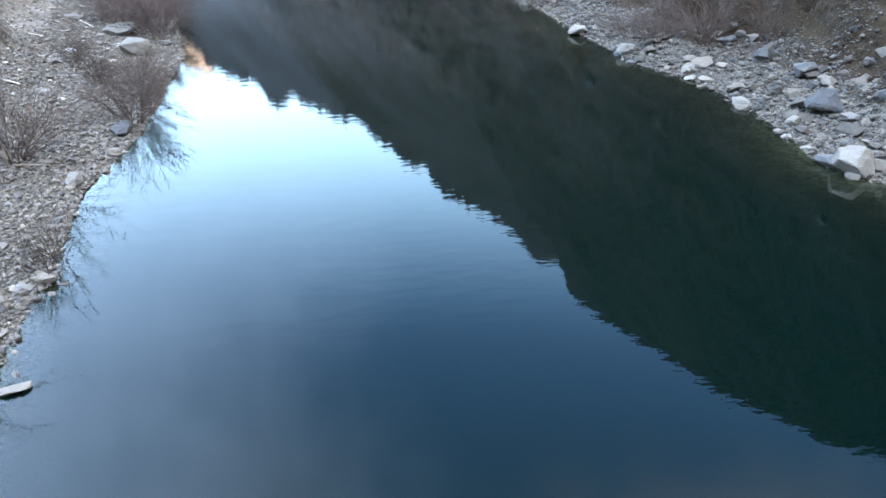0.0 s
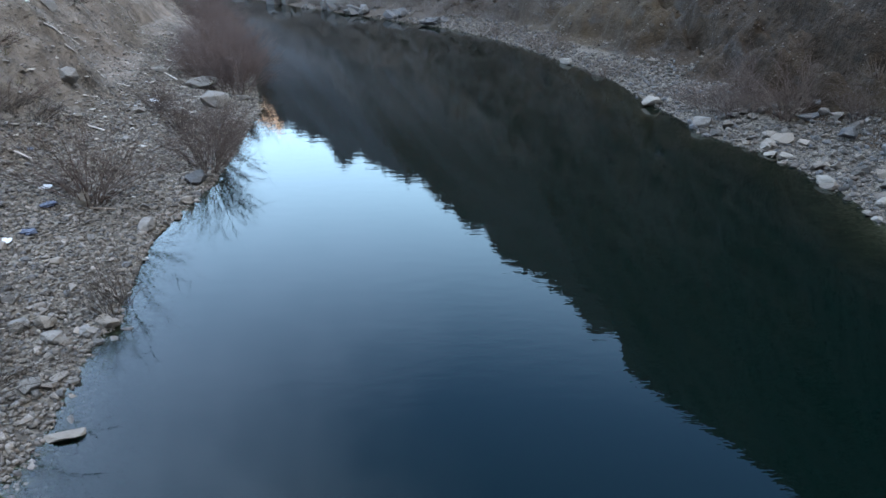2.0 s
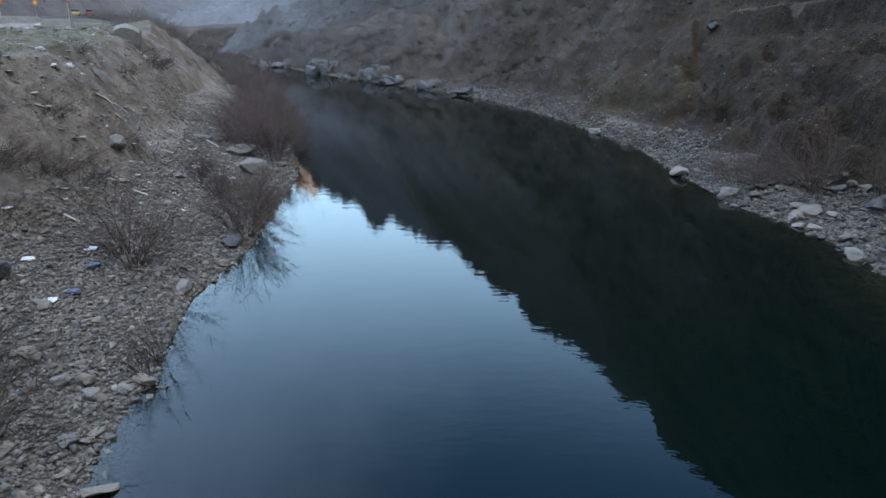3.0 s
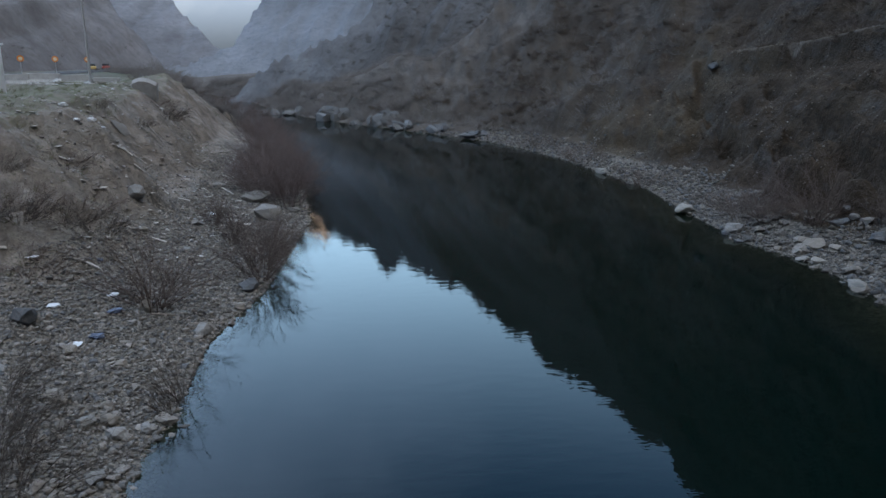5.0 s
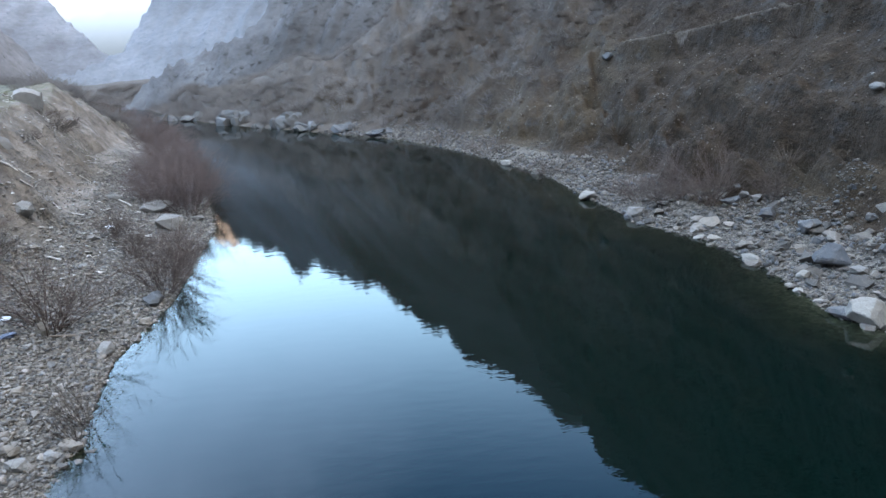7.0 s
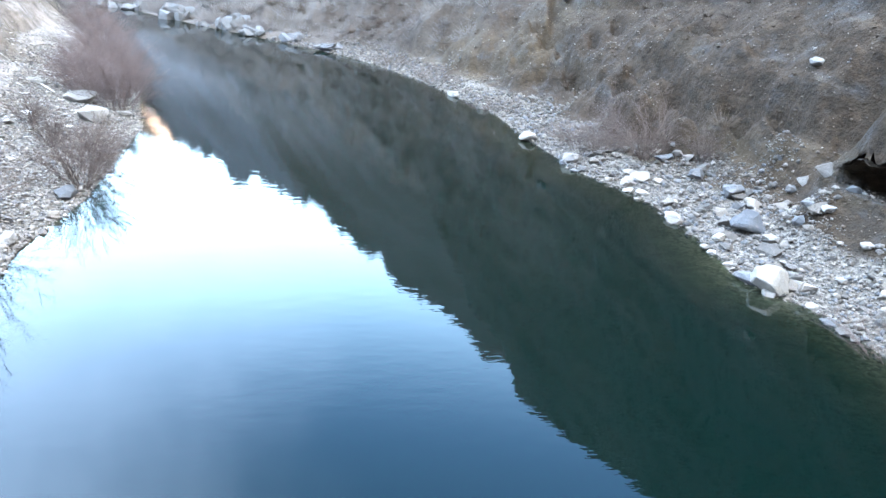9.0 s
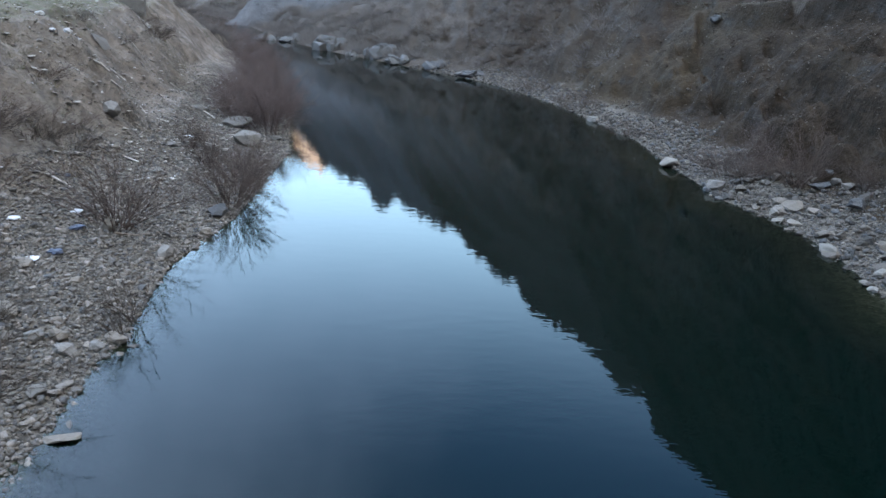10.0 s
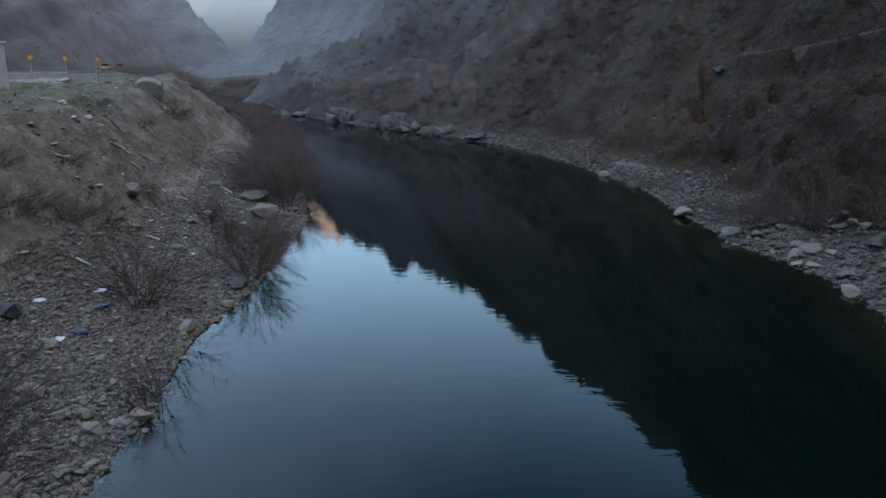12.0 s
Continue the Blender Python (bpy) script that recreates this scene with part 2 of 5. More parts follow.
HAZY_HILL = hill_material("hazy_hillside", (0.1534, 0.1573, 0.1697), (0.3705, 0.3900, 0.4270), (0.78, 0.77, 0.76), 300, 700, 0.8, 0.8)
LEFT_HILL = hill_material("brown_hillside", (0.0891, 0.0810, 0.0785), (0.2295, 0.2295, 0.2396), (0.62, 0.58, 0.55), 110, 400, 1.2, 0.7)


# ---- the valley ----
LEFT_SHORE = [(-6.3, -300), (-6.3, 0), (-6.7, 12), (-7.0, 15.3), (-6.8, 16.1), (-7.1, 17.7), (-7.5, 21.4), (-7.2, 23.8), (-6.9, 26.5), (-7.0, 33),
              (-7.2, 39.5), (-8.5, 46), (-9.6, 52), (-10.9, 58), (-12.7, 66), (-14.6, 75), (-18.4, 90), (-24.5, 108), (-37, 130), (-50, 156), (-75, 215), (-130, 300), (-230, 420), (-600, 800)]
RIGHT_SHORE = [(15.4, -300), (14.9, 0), (14.7, 13), (14.9, 17), (14.1, 19.3), (14.3, 22), (14.8, 25.6), (14.7, 30), (13.5, 33), (13.2, 40), (13.3, 49),
               (12.2, 55), (10.9, 62), (7.9, 73), (4.3, 81), (-0.6, 88.5), (-6.2, 97.5), (-13, 107), (-20, 119), (-30, 141), (-42, 175), (-75, 240), (-130, 320), (-230, 440), (-600, 830)]
# height of the near crest over the eye's level, by bearing
NEAR_CREST = ([-180, -120, -60, -30, -8, -6.4, -3.4, -2, 0.7, 4.3, 7.5, 9.9, 14.4, 16.8, 20, 25, 34, 43, 47, 60, 90, 130, 180],
              [36, 32, 10, 10, 12, 12.6, 14.6, 15.0, 16.7, 19, 20.8, 23.2, 25, 27.4, 30, 32.3, 35.4, 36.4, 35.6, 36, 38, 38, 36])
# the first rise is lower towards the bend
FIRST_RISE = ([-60, -16, -9, -5, 0, 5, 10, 14, 18, 22], [2.5, 2.5, 4.0, 6.0, 10, 17, 28, 44, 80, 300])


def shore_distance(x, y, line):
    best = np.full(x.shape, 1e9)
    for (ax, ay), (bx, by) in zip(line, line[1:]):
        ux, uy = bx - ax, by - ay
        t = np.clip(((x - ax) * ux + (y - ay) * uy) / (ux * ux + uy * uy), 0, 1)
        best = np.minimum(best, np.hypot(x - ax - t * ux, y - ay - t * uy))
    return best


LEDGE = ([26, 32, 36, 41, 45, 50, 55, 59, 62], [23.2, 23.6, 23.9, 24.4, 24.1, 23.4, 22.4, 21.8, 21.4])
HOLES = [(19.3, 57.0, 0.9), (19.2, 52.5, 0.9), (19.2, 49.6, 1.0), (18.9, 47.2, 0.8), (18.8, 45.2, 0.8), (18.8, 41.5, 0.7), (19.5, 36.1, 0.9), (19.4, 34.0, 1.0), (20.2, 31.4, 0.9),
         (20.4, 28.4, 0.7), (21.9, 50.4, 0.6), (20.7, 51.3, 0.5), (21.7, 39.2, 0.7), (23.2, 50.6, 0.5)]


def valley(x, y, carved=True):
    """Height of the ground and shares of gravel, moss and river bed."""
    x, y = np.asarray(x, float), np.asarray(y, float)
    wob = 0.35 * fbm(x * 0.45, y * 0.45, 3, 3)
    lx = np.interp(y, [q[1] for q in LEFT_SHORE], [q[0] for q in LEFT_SHORE])
    rx = np.interp(y, [q[1] for q in RIGHT_SHORE], [q[0] for q in RIGHT_SHORE])
    dl, dr = shore_distance(x, y, LEFT_SHORE), shore_distance(x, y, RIGHT_SHORE)
    left, right = x < lx, x > rx
    az, rho = np.degrees(np.arctan2(x, y)), np.hypot(x, y)
    lump = fbm(x * 0.25, y * 0.25, 4, 11)
    fine = fbm(x * 1.7, y * 1.7, 3, 23)
    # bank with the road on it
    d = dl + wob * np.minimum(dl, 1) + 1.2 * np.minimum(dl / 8, 1) * fbm(x * 0.12, y * 0.12, 2, 31)
    zl = np.interp(d, [0, 1.5, 5.5, 7.2, 9.5, 11, 12.5, 60, 500], [0, 0.28, 1.25, 2.0, 4.6, 6.25, 6.6, 6.7, 7.0])
    rough = np.interp(d, [0, 2, 6, 12, 16, 60], [0.03, 0.09, 0.22, 0.25, 0.08, 0.05])
    zl = zl + rough * step(170, 80, y) * (lump + 0.35 * fine)
    berm = shore_distance(x, y, [(-25.5, 71.5), (-22.5, 70), (-21.8, 75), (-23, 84)])     # dumped earth beside the road
    zl = zl + (0.85 + 0.3 * lump) * np.exp(-(berm / 2.0) ** 2)
    # mountain side
    d = dr + wob * np.minimum(dr, 1)
    hollow = step(15.8, 17.5, y) * step(24.2, 22.6, y)      # where the river has undercut the bank
    foot = 4.2 + 0.9 * fbm(x * 0.2, y * 0.2, 2, 41) + 0.9 * hollow
    k = 0.5 + 0.65 * step(-5, 42, az)
    beach = np.interp(d, [0, 1.5, 4, 6], [0, 0.3, 1.0, 1.7])
    heap = 1.5 * hollow * step(2.0, 5.3, d)
    rise = np.maximum(d - foot, 0)
    cut = 1.6 * step(0, 0.8, rise) * (0.55 + 0.6 * fbm(x * 0.13, y * 0.13, 2, 47) + 0.35 * hollow)
    zr = np.minimum(beach, 1.1 + 0.25 * d * 0.2) + heap + np.maximum(cut, 0) + k * rise
    grow = np.clip(rise / 10, 0, 1)
    gully = ridged((x * 0.55 - y * 0.83) * 0.11, (x * 0.83 + y * 0.55) * 0.045, 3, 67)
    zr = zr + grow * (1.1 * ridged(x * 0.06, y * 0.06, 3, 53) + 0.12 * gully + 0.8 * lump + 0.35 * fbm(x * 0.7, y * 0.26, 2, 24))
    zr = zr + np.clip(rise / 3, 0, 1) * (0.25 * ridged(x * 0.6, y * 0.16, 2, 69) + 0.28 * fbm(x * 0.8, y * 0.28, 2, 77, 0.7) + 0.15 * fbm(x * 2.3, y * 0.8, 2, 79, 0.6))
    zr = zr - 0.3 * np.clip(rise, 0, 1) * step(0.1, 0.8, vnoise(x * 0.6, y * 0.2, 87)) * step(24, 8, rise)
    zr = zr + np.clip(rise / 40, 0, 1) * 5 * ridged(x * 0.018, y * 0.018, 3, 59)
    crumble = step(0.2, 1.2, rise) * step(9, 4.5, rise) * step(66, 58, y)      # broken earth along the foot
    zr = zr + crumble * (0.5 * fbm(x * 1.0, y * 0.33, 3, 109, 0.7) - 1.0 * step(0.2, 0.5, vnoise(x * 0.9, y * 0.2, 111)))
    terrace = (np.sin(zr * 2.1 + 2.6 * lump) * 0.2 + np.sin(zr * 0.8 + 2.2 * lump) * 0.3) * grow * step(-0.5, 0.3, vnoise(x * 0.09, y * 0.09, 73))
    zr = zr + terrace + 0.05 * lump * np.clip(d, 0, 1)
    up = x - np.interp(y, *LEDGE) + 0.25 * lump
    run = step(24, 30, y) * step(62, 57, y)
    shelf = np.interp(y, [26, 36, 41, 50, 59], [10.4, 10.2, 10.1, 9.2, 8.6])
    zr = zr + run * np.exp(-(up / 2.6) ** 2) * (shelf + 0.7 * up - zr)
    zr = zr - run * (1.5 * step(0.05, -0.4, up) * step(-4.5, -1.0, up) + 0.75 * step(0.0, 1.4, up) * step(3.6, 1.4, up))
    bench = run * step(-0.2, 0.1, up) * step(1.7, 1.0, up)
    for hx, hy, size in HOLES:
        zr = zr - 1.9 * size * np.exp(-(((x - hx) / (0.45 * size)) ** 2 + ((y - hy) / (1.5 * size)) ** 2) ** 2)
    crack = shore_distance(x, y, [(21.3, 62), (19.9, 58), (19.6, 55.5), (19.0, 50.6)])
    zr = zr - 0.9 * np.exp(-(crack / 0.45) ** 2) * np.clip(rise, 0, 1)
    top = rho * np.tan(np.radians(np.interp(az, *NEAR_CREST))) - 8
    brow = np.interp(az, *FIRST_RISE) * (1 + 0.2 * vnoise(az * 0.35, az * 0, 61))
    zr = np.where(zr > brow, brow + 0.03 * (zr - brow), zr)
    over = zr - np.maximum(top, 1.5 + 0 * top)
    zr = np.where((over > 0) & (rise > 2), zr - over * 1.5, zr)
    zr = np.maximum(zr, np.minimum(beach, 1.0))
    if carved:      # the undercut
        pit = ((x - 19.4) / 2.4) ** 2 + ((y - 20.1) / 3.4) ** 2 < 1
        zr = np.where(pit, np.minimum(zr, 2.3 + 0.15 * lump), zr)
    bed = -np.minimum(np.where(dr < dl, 0.04 + 0.06 * dr + 0.014 * dr ** 2, 0.07 + 0.3 * dl) + 0.05 * lump, 2.2)
    z = np.where(left, zl, np.where(right, zr, bed))
    land = np.where(left, np.interp(dl + 1.1 * lump, [0, 4.6, 6.4, 8.5], [1, 1, 0.3, 0.0]), np.interp(dr + 0.35 * lump, [0, 4.0, 4.9], [1, 1, 0.0]))
    land = np.where(left, land * step(75, 58, y), land)
    moss = np.where(left, np.interp(dl, [8, 11, 14, 20], [0, 0.55, 0.7, 0.5]), 0.35 * np.interp(dr, [8, 20], [0, 1]))
    under = (~left & ~right) * 1.0
    return z, np.where(under > 0, 1.0, land), moss, np.clip(under * np.minimum(dl, dr) / 2.0, 0, 1), np.where(right, (step(2.4, 3.9, dr + 0.35 * lump) + step(70, 160, dr)) * (1 - 0.68 * bench) + step(78, 92, y), left * step(82, 115, y))


def spot(x, y):
    """Height of the ground at one place."""
    return float(valley(np.array([x]), np.array([y]))[0][0])


def sheet(name, x, y, z, mat, attributes=()):
    """A grid of points as one smooth mesh."""
    r, c = x.shape
    me = bpy.data.meshes.new(name)
    i = np.arange(r * c).reshape(r, c)
    quads = np.stack([i[:-1, :-1], i[:-1, 1:], i[1:, 1:], i[1:, :-1]], -1).reshape(-1, 4)
    me.vertices.add(r * c)
    me.vertices.foreach_set("co", np.stack([x, y, z], -1).astype(np.float32).ravel())
    me.loops.add(quads.size)
    me.loops.foreach_set("vertex_index", quads.astype(np.int32).ravel())
    me.polygons.add(len(quads))
    me.polygons.foreach_set("loop_start", np.arange(0, quads.size, 4, dtype=np.int32))
    me.update(calc_edges=True)
    me.polygons.foreach_set("use_smooth", np.ones(len(quads), bool))
    for key, values in dict(attributes).items():
        me.attributes.new(key, "FLOAT", "POINT").data.foreach_set("value", values.astype(np.float32).ravel())
    me.materials.append(mat)
    return new(name, me)


bearings = np.radians(np.concatenate([np.arange(-180, -46, 2.0), np.arange(-46, 0, 0.19), np.arange(0, 62, 0.14), np.arange(62, 180.1, 2.0)]))
ranges = np.concatenate([[0.01, 2, 4], np.geomspace(6, 9, 30), np.geomspace(9.05, 100, 600), np.geomspace(100.6, 700, 150), [1200, 2500, 4800]])
az, rho = np.meshgrid(bearings, ranges)
gx, gy = rho * np.sin(az), rho * np.cos(az)
gz, gravel, moss, bed, scree = valley(gx, gy)
gz = np.where(rho > 750, -30.0, gz)
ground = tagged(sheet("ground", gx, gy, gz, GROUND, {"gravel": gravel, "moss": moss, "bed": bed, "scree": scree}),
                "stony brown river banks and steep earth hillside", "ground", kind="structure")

wx, wy = np.meshgrid(np.concatenate([np.arange(-60, -16, 2.0), np.arange(-16, 18, 0.25), np.arange(18, 41, 4.0)]),
                     np.concatenate([np.arange(-120, 8, 8.0), np.arange(8, 110, 0.5), np.arange(110, 700, 10.0)]))
wx = wx + np.interp(wy, [0, 110, 150, 215, 300, 420, 800], [0, -18, -34, -60, -120, -220, -590])
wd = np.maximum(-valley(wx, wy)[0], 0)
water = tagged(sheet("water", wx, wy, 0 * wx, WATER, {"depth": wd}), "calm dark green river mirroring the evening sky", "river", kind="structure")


SLOPES = []


def hill(name, label, a0, a1, da, r0, r1, nr, feet, k, crest, mat, relief, grain, level=-8):
    """A mountain side seen from the river: it climbs from its foot to a crest set by bearing and angle to fit the
    camera's view.
    """
    a, r = np.meshgrid(np.arange(a0, a1, da), np.geomspace(r0, r1, nr))
    x, y = r * np.sin(np.radians(a)), r * np.cos(np.radians(a))
    foot = np.interp(a, *feet)
    z = k * (r - foot)
    # spurs and gullies that run slantwise up the slope
    u, v = a * 0.3 - np.log(r) * 8.0, np.log(r) * 2.2
    spurs = 0.7 * ridged(u, v, 3, 72) + 0.5 * vnoise(u * 2.6, v * 3.0, 78)
    z = z + np.clip((r - foot) / (foot * 0.15), 0, 1) * relief * (0.8 * fbm(x / grain, y / grain, 4, 71) + 0.45 * spurs)
    wave = 0.3 * vnoise(a * 0.8, a * 0, 81) + 0.2 * vnoise(a * 2.7, a * 0, 83) + 0.1 * vnoise(a * 7, a * 0, 84)
    top = r * np.tan(np.radians(np.interp(a, *crest) + wave)) + level
    over = z - top
    z = np.where(over > 0, z - over * 1.3, z)
    z = np.maximum(z, -6 + 0 * z)
    ob = sheet(name, x, y, z, mat)
    seen = (over < -2) & (r > foot + 5) & (z > 0)
    SLOPES.append(np.stack([x[seen], y[seen], z[seen]], 1))
    return tagged(ob, label, "hill", kind="structure")


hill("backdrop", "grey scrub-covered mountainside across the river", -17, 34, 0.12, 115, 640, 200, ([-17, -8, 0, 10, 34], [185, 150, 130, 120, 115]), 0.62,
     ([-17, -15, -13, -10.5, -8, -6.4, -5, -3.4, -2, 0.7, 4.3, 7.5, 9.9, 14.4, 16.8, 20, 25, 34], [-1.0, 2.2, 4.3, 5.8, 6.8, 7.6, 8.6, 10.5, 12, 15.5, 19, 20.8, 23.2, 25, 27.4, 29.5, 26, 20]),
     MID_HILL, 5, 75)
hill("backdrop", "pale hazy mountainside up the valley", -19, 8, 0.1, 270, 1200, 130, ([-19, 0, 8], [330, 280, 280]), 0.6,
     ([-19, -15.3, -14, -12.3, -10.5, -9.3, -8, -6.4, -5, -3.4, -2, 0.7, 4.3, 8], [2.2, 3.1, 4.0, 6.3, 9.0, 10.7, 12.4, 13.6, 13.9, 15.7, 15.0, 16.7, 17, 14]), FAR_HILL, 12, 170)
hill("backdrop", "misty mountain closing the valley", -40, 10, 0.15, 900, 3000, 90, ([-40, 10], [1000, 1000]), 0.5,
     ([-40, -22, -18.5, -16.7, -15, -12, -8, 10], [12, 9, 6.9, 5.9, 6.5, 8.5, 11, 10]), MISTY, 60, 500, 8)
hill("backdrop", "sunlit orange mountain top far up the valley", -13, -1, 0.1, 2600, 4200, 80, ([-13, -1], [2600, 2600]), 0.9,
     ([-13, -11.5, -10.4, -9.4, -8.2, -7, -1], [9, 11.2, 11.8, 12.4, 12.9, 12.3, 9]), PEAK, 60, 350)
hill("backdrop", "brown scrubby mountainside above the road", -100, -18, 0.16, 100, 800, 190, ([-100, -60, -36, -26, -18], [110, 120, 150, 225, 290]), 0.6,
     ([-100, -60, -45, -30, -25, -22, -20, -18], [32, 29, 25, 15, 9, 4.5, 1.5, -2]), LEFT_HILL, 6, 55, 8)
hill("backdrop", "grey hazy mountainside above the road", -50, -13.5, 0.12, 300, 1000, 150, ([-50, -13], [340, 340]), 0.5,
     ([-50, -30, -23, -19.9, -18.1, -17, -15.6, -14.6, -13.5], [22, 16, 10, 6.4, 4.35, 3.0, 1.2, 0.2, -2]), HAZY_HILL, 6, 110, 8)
# unseen mountain, added to darken the slope across the river
hill("backdrop", "high mountain added out of view on the road side to cut the sky's light", -122, -52, 1.0, 170, 800, 60, ([-122, -52], [180, 260]), 1.4, ([-122, -100, -75, -60, -52], [40, 40, 38, 30, 18]), LEFT_HILL, 9, 60)
# unseen high ground added behind, which keeps the low sun off the valley
hill("backdrop", "high mountain added out of view behind the bridge to block the sun", 120, 241, 2.0, 260, 900, 50, ([120, 241], [280, 280]), 1.5, ([120, 160, 200, 241], [36, 40, 40, 36]), LEFT_HILL, 9, 60)


# ---- things: helpers ----
def stone_material(name, tones, gloss=0.85, island=True, grain=9.0):
    """Stone whose tone varies from piece to piece, with veins and dust."""
    m = Nodes(name)
    p = m.place()
    pick = m.add("NewGeometry").outputs["Random Per Island"] if island else m.add("ObjectInfo").outputs["Random"]
    base = m.ramp(pick, *[(i / max(1, len(tones) - 1), c) for i, c in enumerate(tones)])
    fine, mid = m.noise(p, grain * 4, 5), m.noise(p, grain * 0.5, 5)
    colour = m.mix(0.5, base, m.ramp(fine, (0.25, 0.45), (0.7, 1.0)), "MULTIPLY")
    colour = m.mix(m.ramp(mid, (0.5, 0.0), (0.75, 0.45)), colour, (0.2, 0.175, 0.15))
    return m.done(colour, gloss, m.math("ADD", fine, mid), 0.03)


def plain_material(name, tone, worn, rough=0.7, metal=0.0, scale=12.0, depth=0.004):
    m = Nodes(name)
    p = m.place()
    a, b = m.noise(p, scale, 5), m.noise(p, scale * 0.2, 4)
    colour = m.mix(m.ramp(b, (0.4, 0.0), (0.7, 0.8)), tone, worn)
    colour = m.mix(0.3, colour, m.ramp(a, (0.3, 0.55), (0.7, 1.0)), "MULTIPLY")
    return m.done(colour, rough, a, depth, metal)


GREYS = [(0.1378, 0.1417, 0.1468), (0.1161, 0.1110, 0.1042), (0.1883, 0.1757, 0.1606), (0.2611, 0.2404, 0.2165), (0.1617, 0.1450, 0.1289), (0.3513, 0.3219, 0.2891), (0.2193, 0.1984, 0.1763), (0.1409, 0.1372, 0.1305), (0.2834, 0.2607, 0.2354)]
PALES = [(0.1019, 0.1081, 0.1138), (0.1426, 0.1495, 0.1552), (0.0545, 0.0520, 0.0486), (0.1041, 0.0987, 0.0904), (0.1679, 0.1561, 0.1418), (0.0764, 0.0708, 0.0643), (0.2576, 0.2368, 0.2110), (0.0660, 0.0628, 0.0590), (0.1420, 0.1274, 0.1113), (0.2029, 0.1830, 0.1601), (0.0904, 0.0826, 0.0728)]
SHINGLE = stone_material("bank_shingle", GREYS)
SHINGLE_LEFT = stone_material("slope_stone", [(0.13, 0.12, 0.108), (0.22, 0.205, 0.188), (0.17, 0.152, 0.135), (0.36, 0.345, 0.325)])
EARTH_STONE = stone_material("earthy_stone", [(0.0476, 0.0378, 0.0288), (0.0924, 0.0742, 0.0577), (0.1400, 0.1148, 0.0923), (0.0728, 0.0574, 0.0447), (0.2240, 0.1890, 0.1586)])
CLOD = stone_material("earth_clod", [(0.0324, 0.0243, 0.0176), (0.0504, 0.0378, 0.0269), (0.0648, 0.0486, 0.0349), (0.0450, 0.0338, 0.0245), (0.0864, 0.0652, 0.0473)], gloss=0.95)
SHINGLE_PALE = stone_material("pale_shingle", PALES)
STONE = stone_material("loose_stone", GREYS, island=False)
STONE_PALE = stone_material("pale_stone", PALES, island=False)
WHITE_ROCK = stone_material("white_rock", [(0.205, 0.196, 0.176), (0.255, 0.242, 0.216)], island=False, grain=5)
GREY_ROCK = stone_material("grey_rock", [(0.18, 0.175, 0.165), (0.235, 0.23, 0.218)], island=False, grain=5)
DARK_ROCK = stone_material("dark_rock", [(0.078, 0.083, 0.089), (0.112, 0.118, 0.124)], island=False, grain=5)
TAN_ROCK = stone_material("tan_rock", [(0.19, 0.17, 0.145), (0.25, 0.228, 0.20)], island=False, grain=5)
CLIFF = stone_material("outcrop_rock", [(0.09, 0.096, 0.1), (0.145, 0.15, 0.152), (0.105, 0.107, 0.106)], island=False, grain=1.6)
CONCRETE = plain_material("weathered_concrete", (0.4455, 0.4455, 0.4320), (0.2970, 0.2970, 0.2903), 0.9, scale=6)
OLD_CONCRETE = plain_material("old_dirty_concrete", (0.27, 0.262, 0.25), (0.19, 0.18, 0.168), 0.9, scale=5)
RUBBLE = plain_material("dumped_rubble", (0.42, 0.41, 0.39), (0.2, 0.185, 0.17), 0.9, scale=3)
PLASTIC = plain_material("white_plastic_film", (0.55, 0.56, 0.57), (0.42, 0.42, 0.41), 0.45)
LITTER = plain_material("mixed_litter", (0.5, 0.5, 0.49), (0.26, 0.25, 0.235), 0.6, scale=1.5)
BLUE_PLASTIC = plain_material("blue_plastic_film", (0.03, 0.045, 0.085), (0.05, 0.062, 0.095), 0.5)
OLD_WOOD = plain_material("bleached_wood", (0.46, 0.44, 0.40), (0.26, 0.24, 0.21), 0.85, scale=20)
BROWN_WOOD = plain_material("driftwood", (0.16, 0.13, 0.105), (0.23, 0.2, 0.17), 0.9, scale=20)
GALVANISED = plain_material("galvanised_steel", (0.5, 0.51, 0.52), (0.4, 0.4, 0.4), 0.5, 0.6)
SIGN_ORANGE = plain_material("orange_sign_face", (0.75, 0.26, 0.05), (0.65, 0.2, 0.04), 0.5)
SIGN_PALE = plain_material("pale_sign_disc", (0.8, 0.7, 0.5), (0.75, 0.6, 0.4), 0.5)
BOOTH_PAINT = plain_material("booth_paint", (0.66, 0.70, 0.76), (0.55, 0.58, 0.62), 0.6, scale=2)
DARK_GLASS = plain_material("dark_window", (0.03, 0.035, 0.04), (0.05, 0.05, 0.05), 0.1)
ASPHALT = plain_material("asphalt", (0.055, 0.055, 0.057), (0.08, 0.078, 0.075), 0.9, scale=4)
BARK = plain_material("grey_brown_bark", (0.0759, 0.0575, 0.0497), (0.1058, 0.0839, 0.0723), 0.9, scale=30)
DARK_BARK = plain_material("dark_brush_stems", (0.06, 0.05, 0.043), (0.09, 0.077, 0.067), 0.9, scale=30)
RED_BARK = plain_material("red_brown_bark", (0.1056, 0.0804, 0.0742), (0.1380, 0.1104, 0.1014), 0.9, scale=30)
DRY = plain_material("dry_scrub", (0.0540, 0.0420, 0.0340), (0.0990, 0.0765, 0.0572), 0.95, scale=0.5)
GREY_SCRUB = plain_material("grey_scrub", (0.070, 0.067, 0.065), (0.098, 0.093, 0.09), 0.95, scale=0.3)
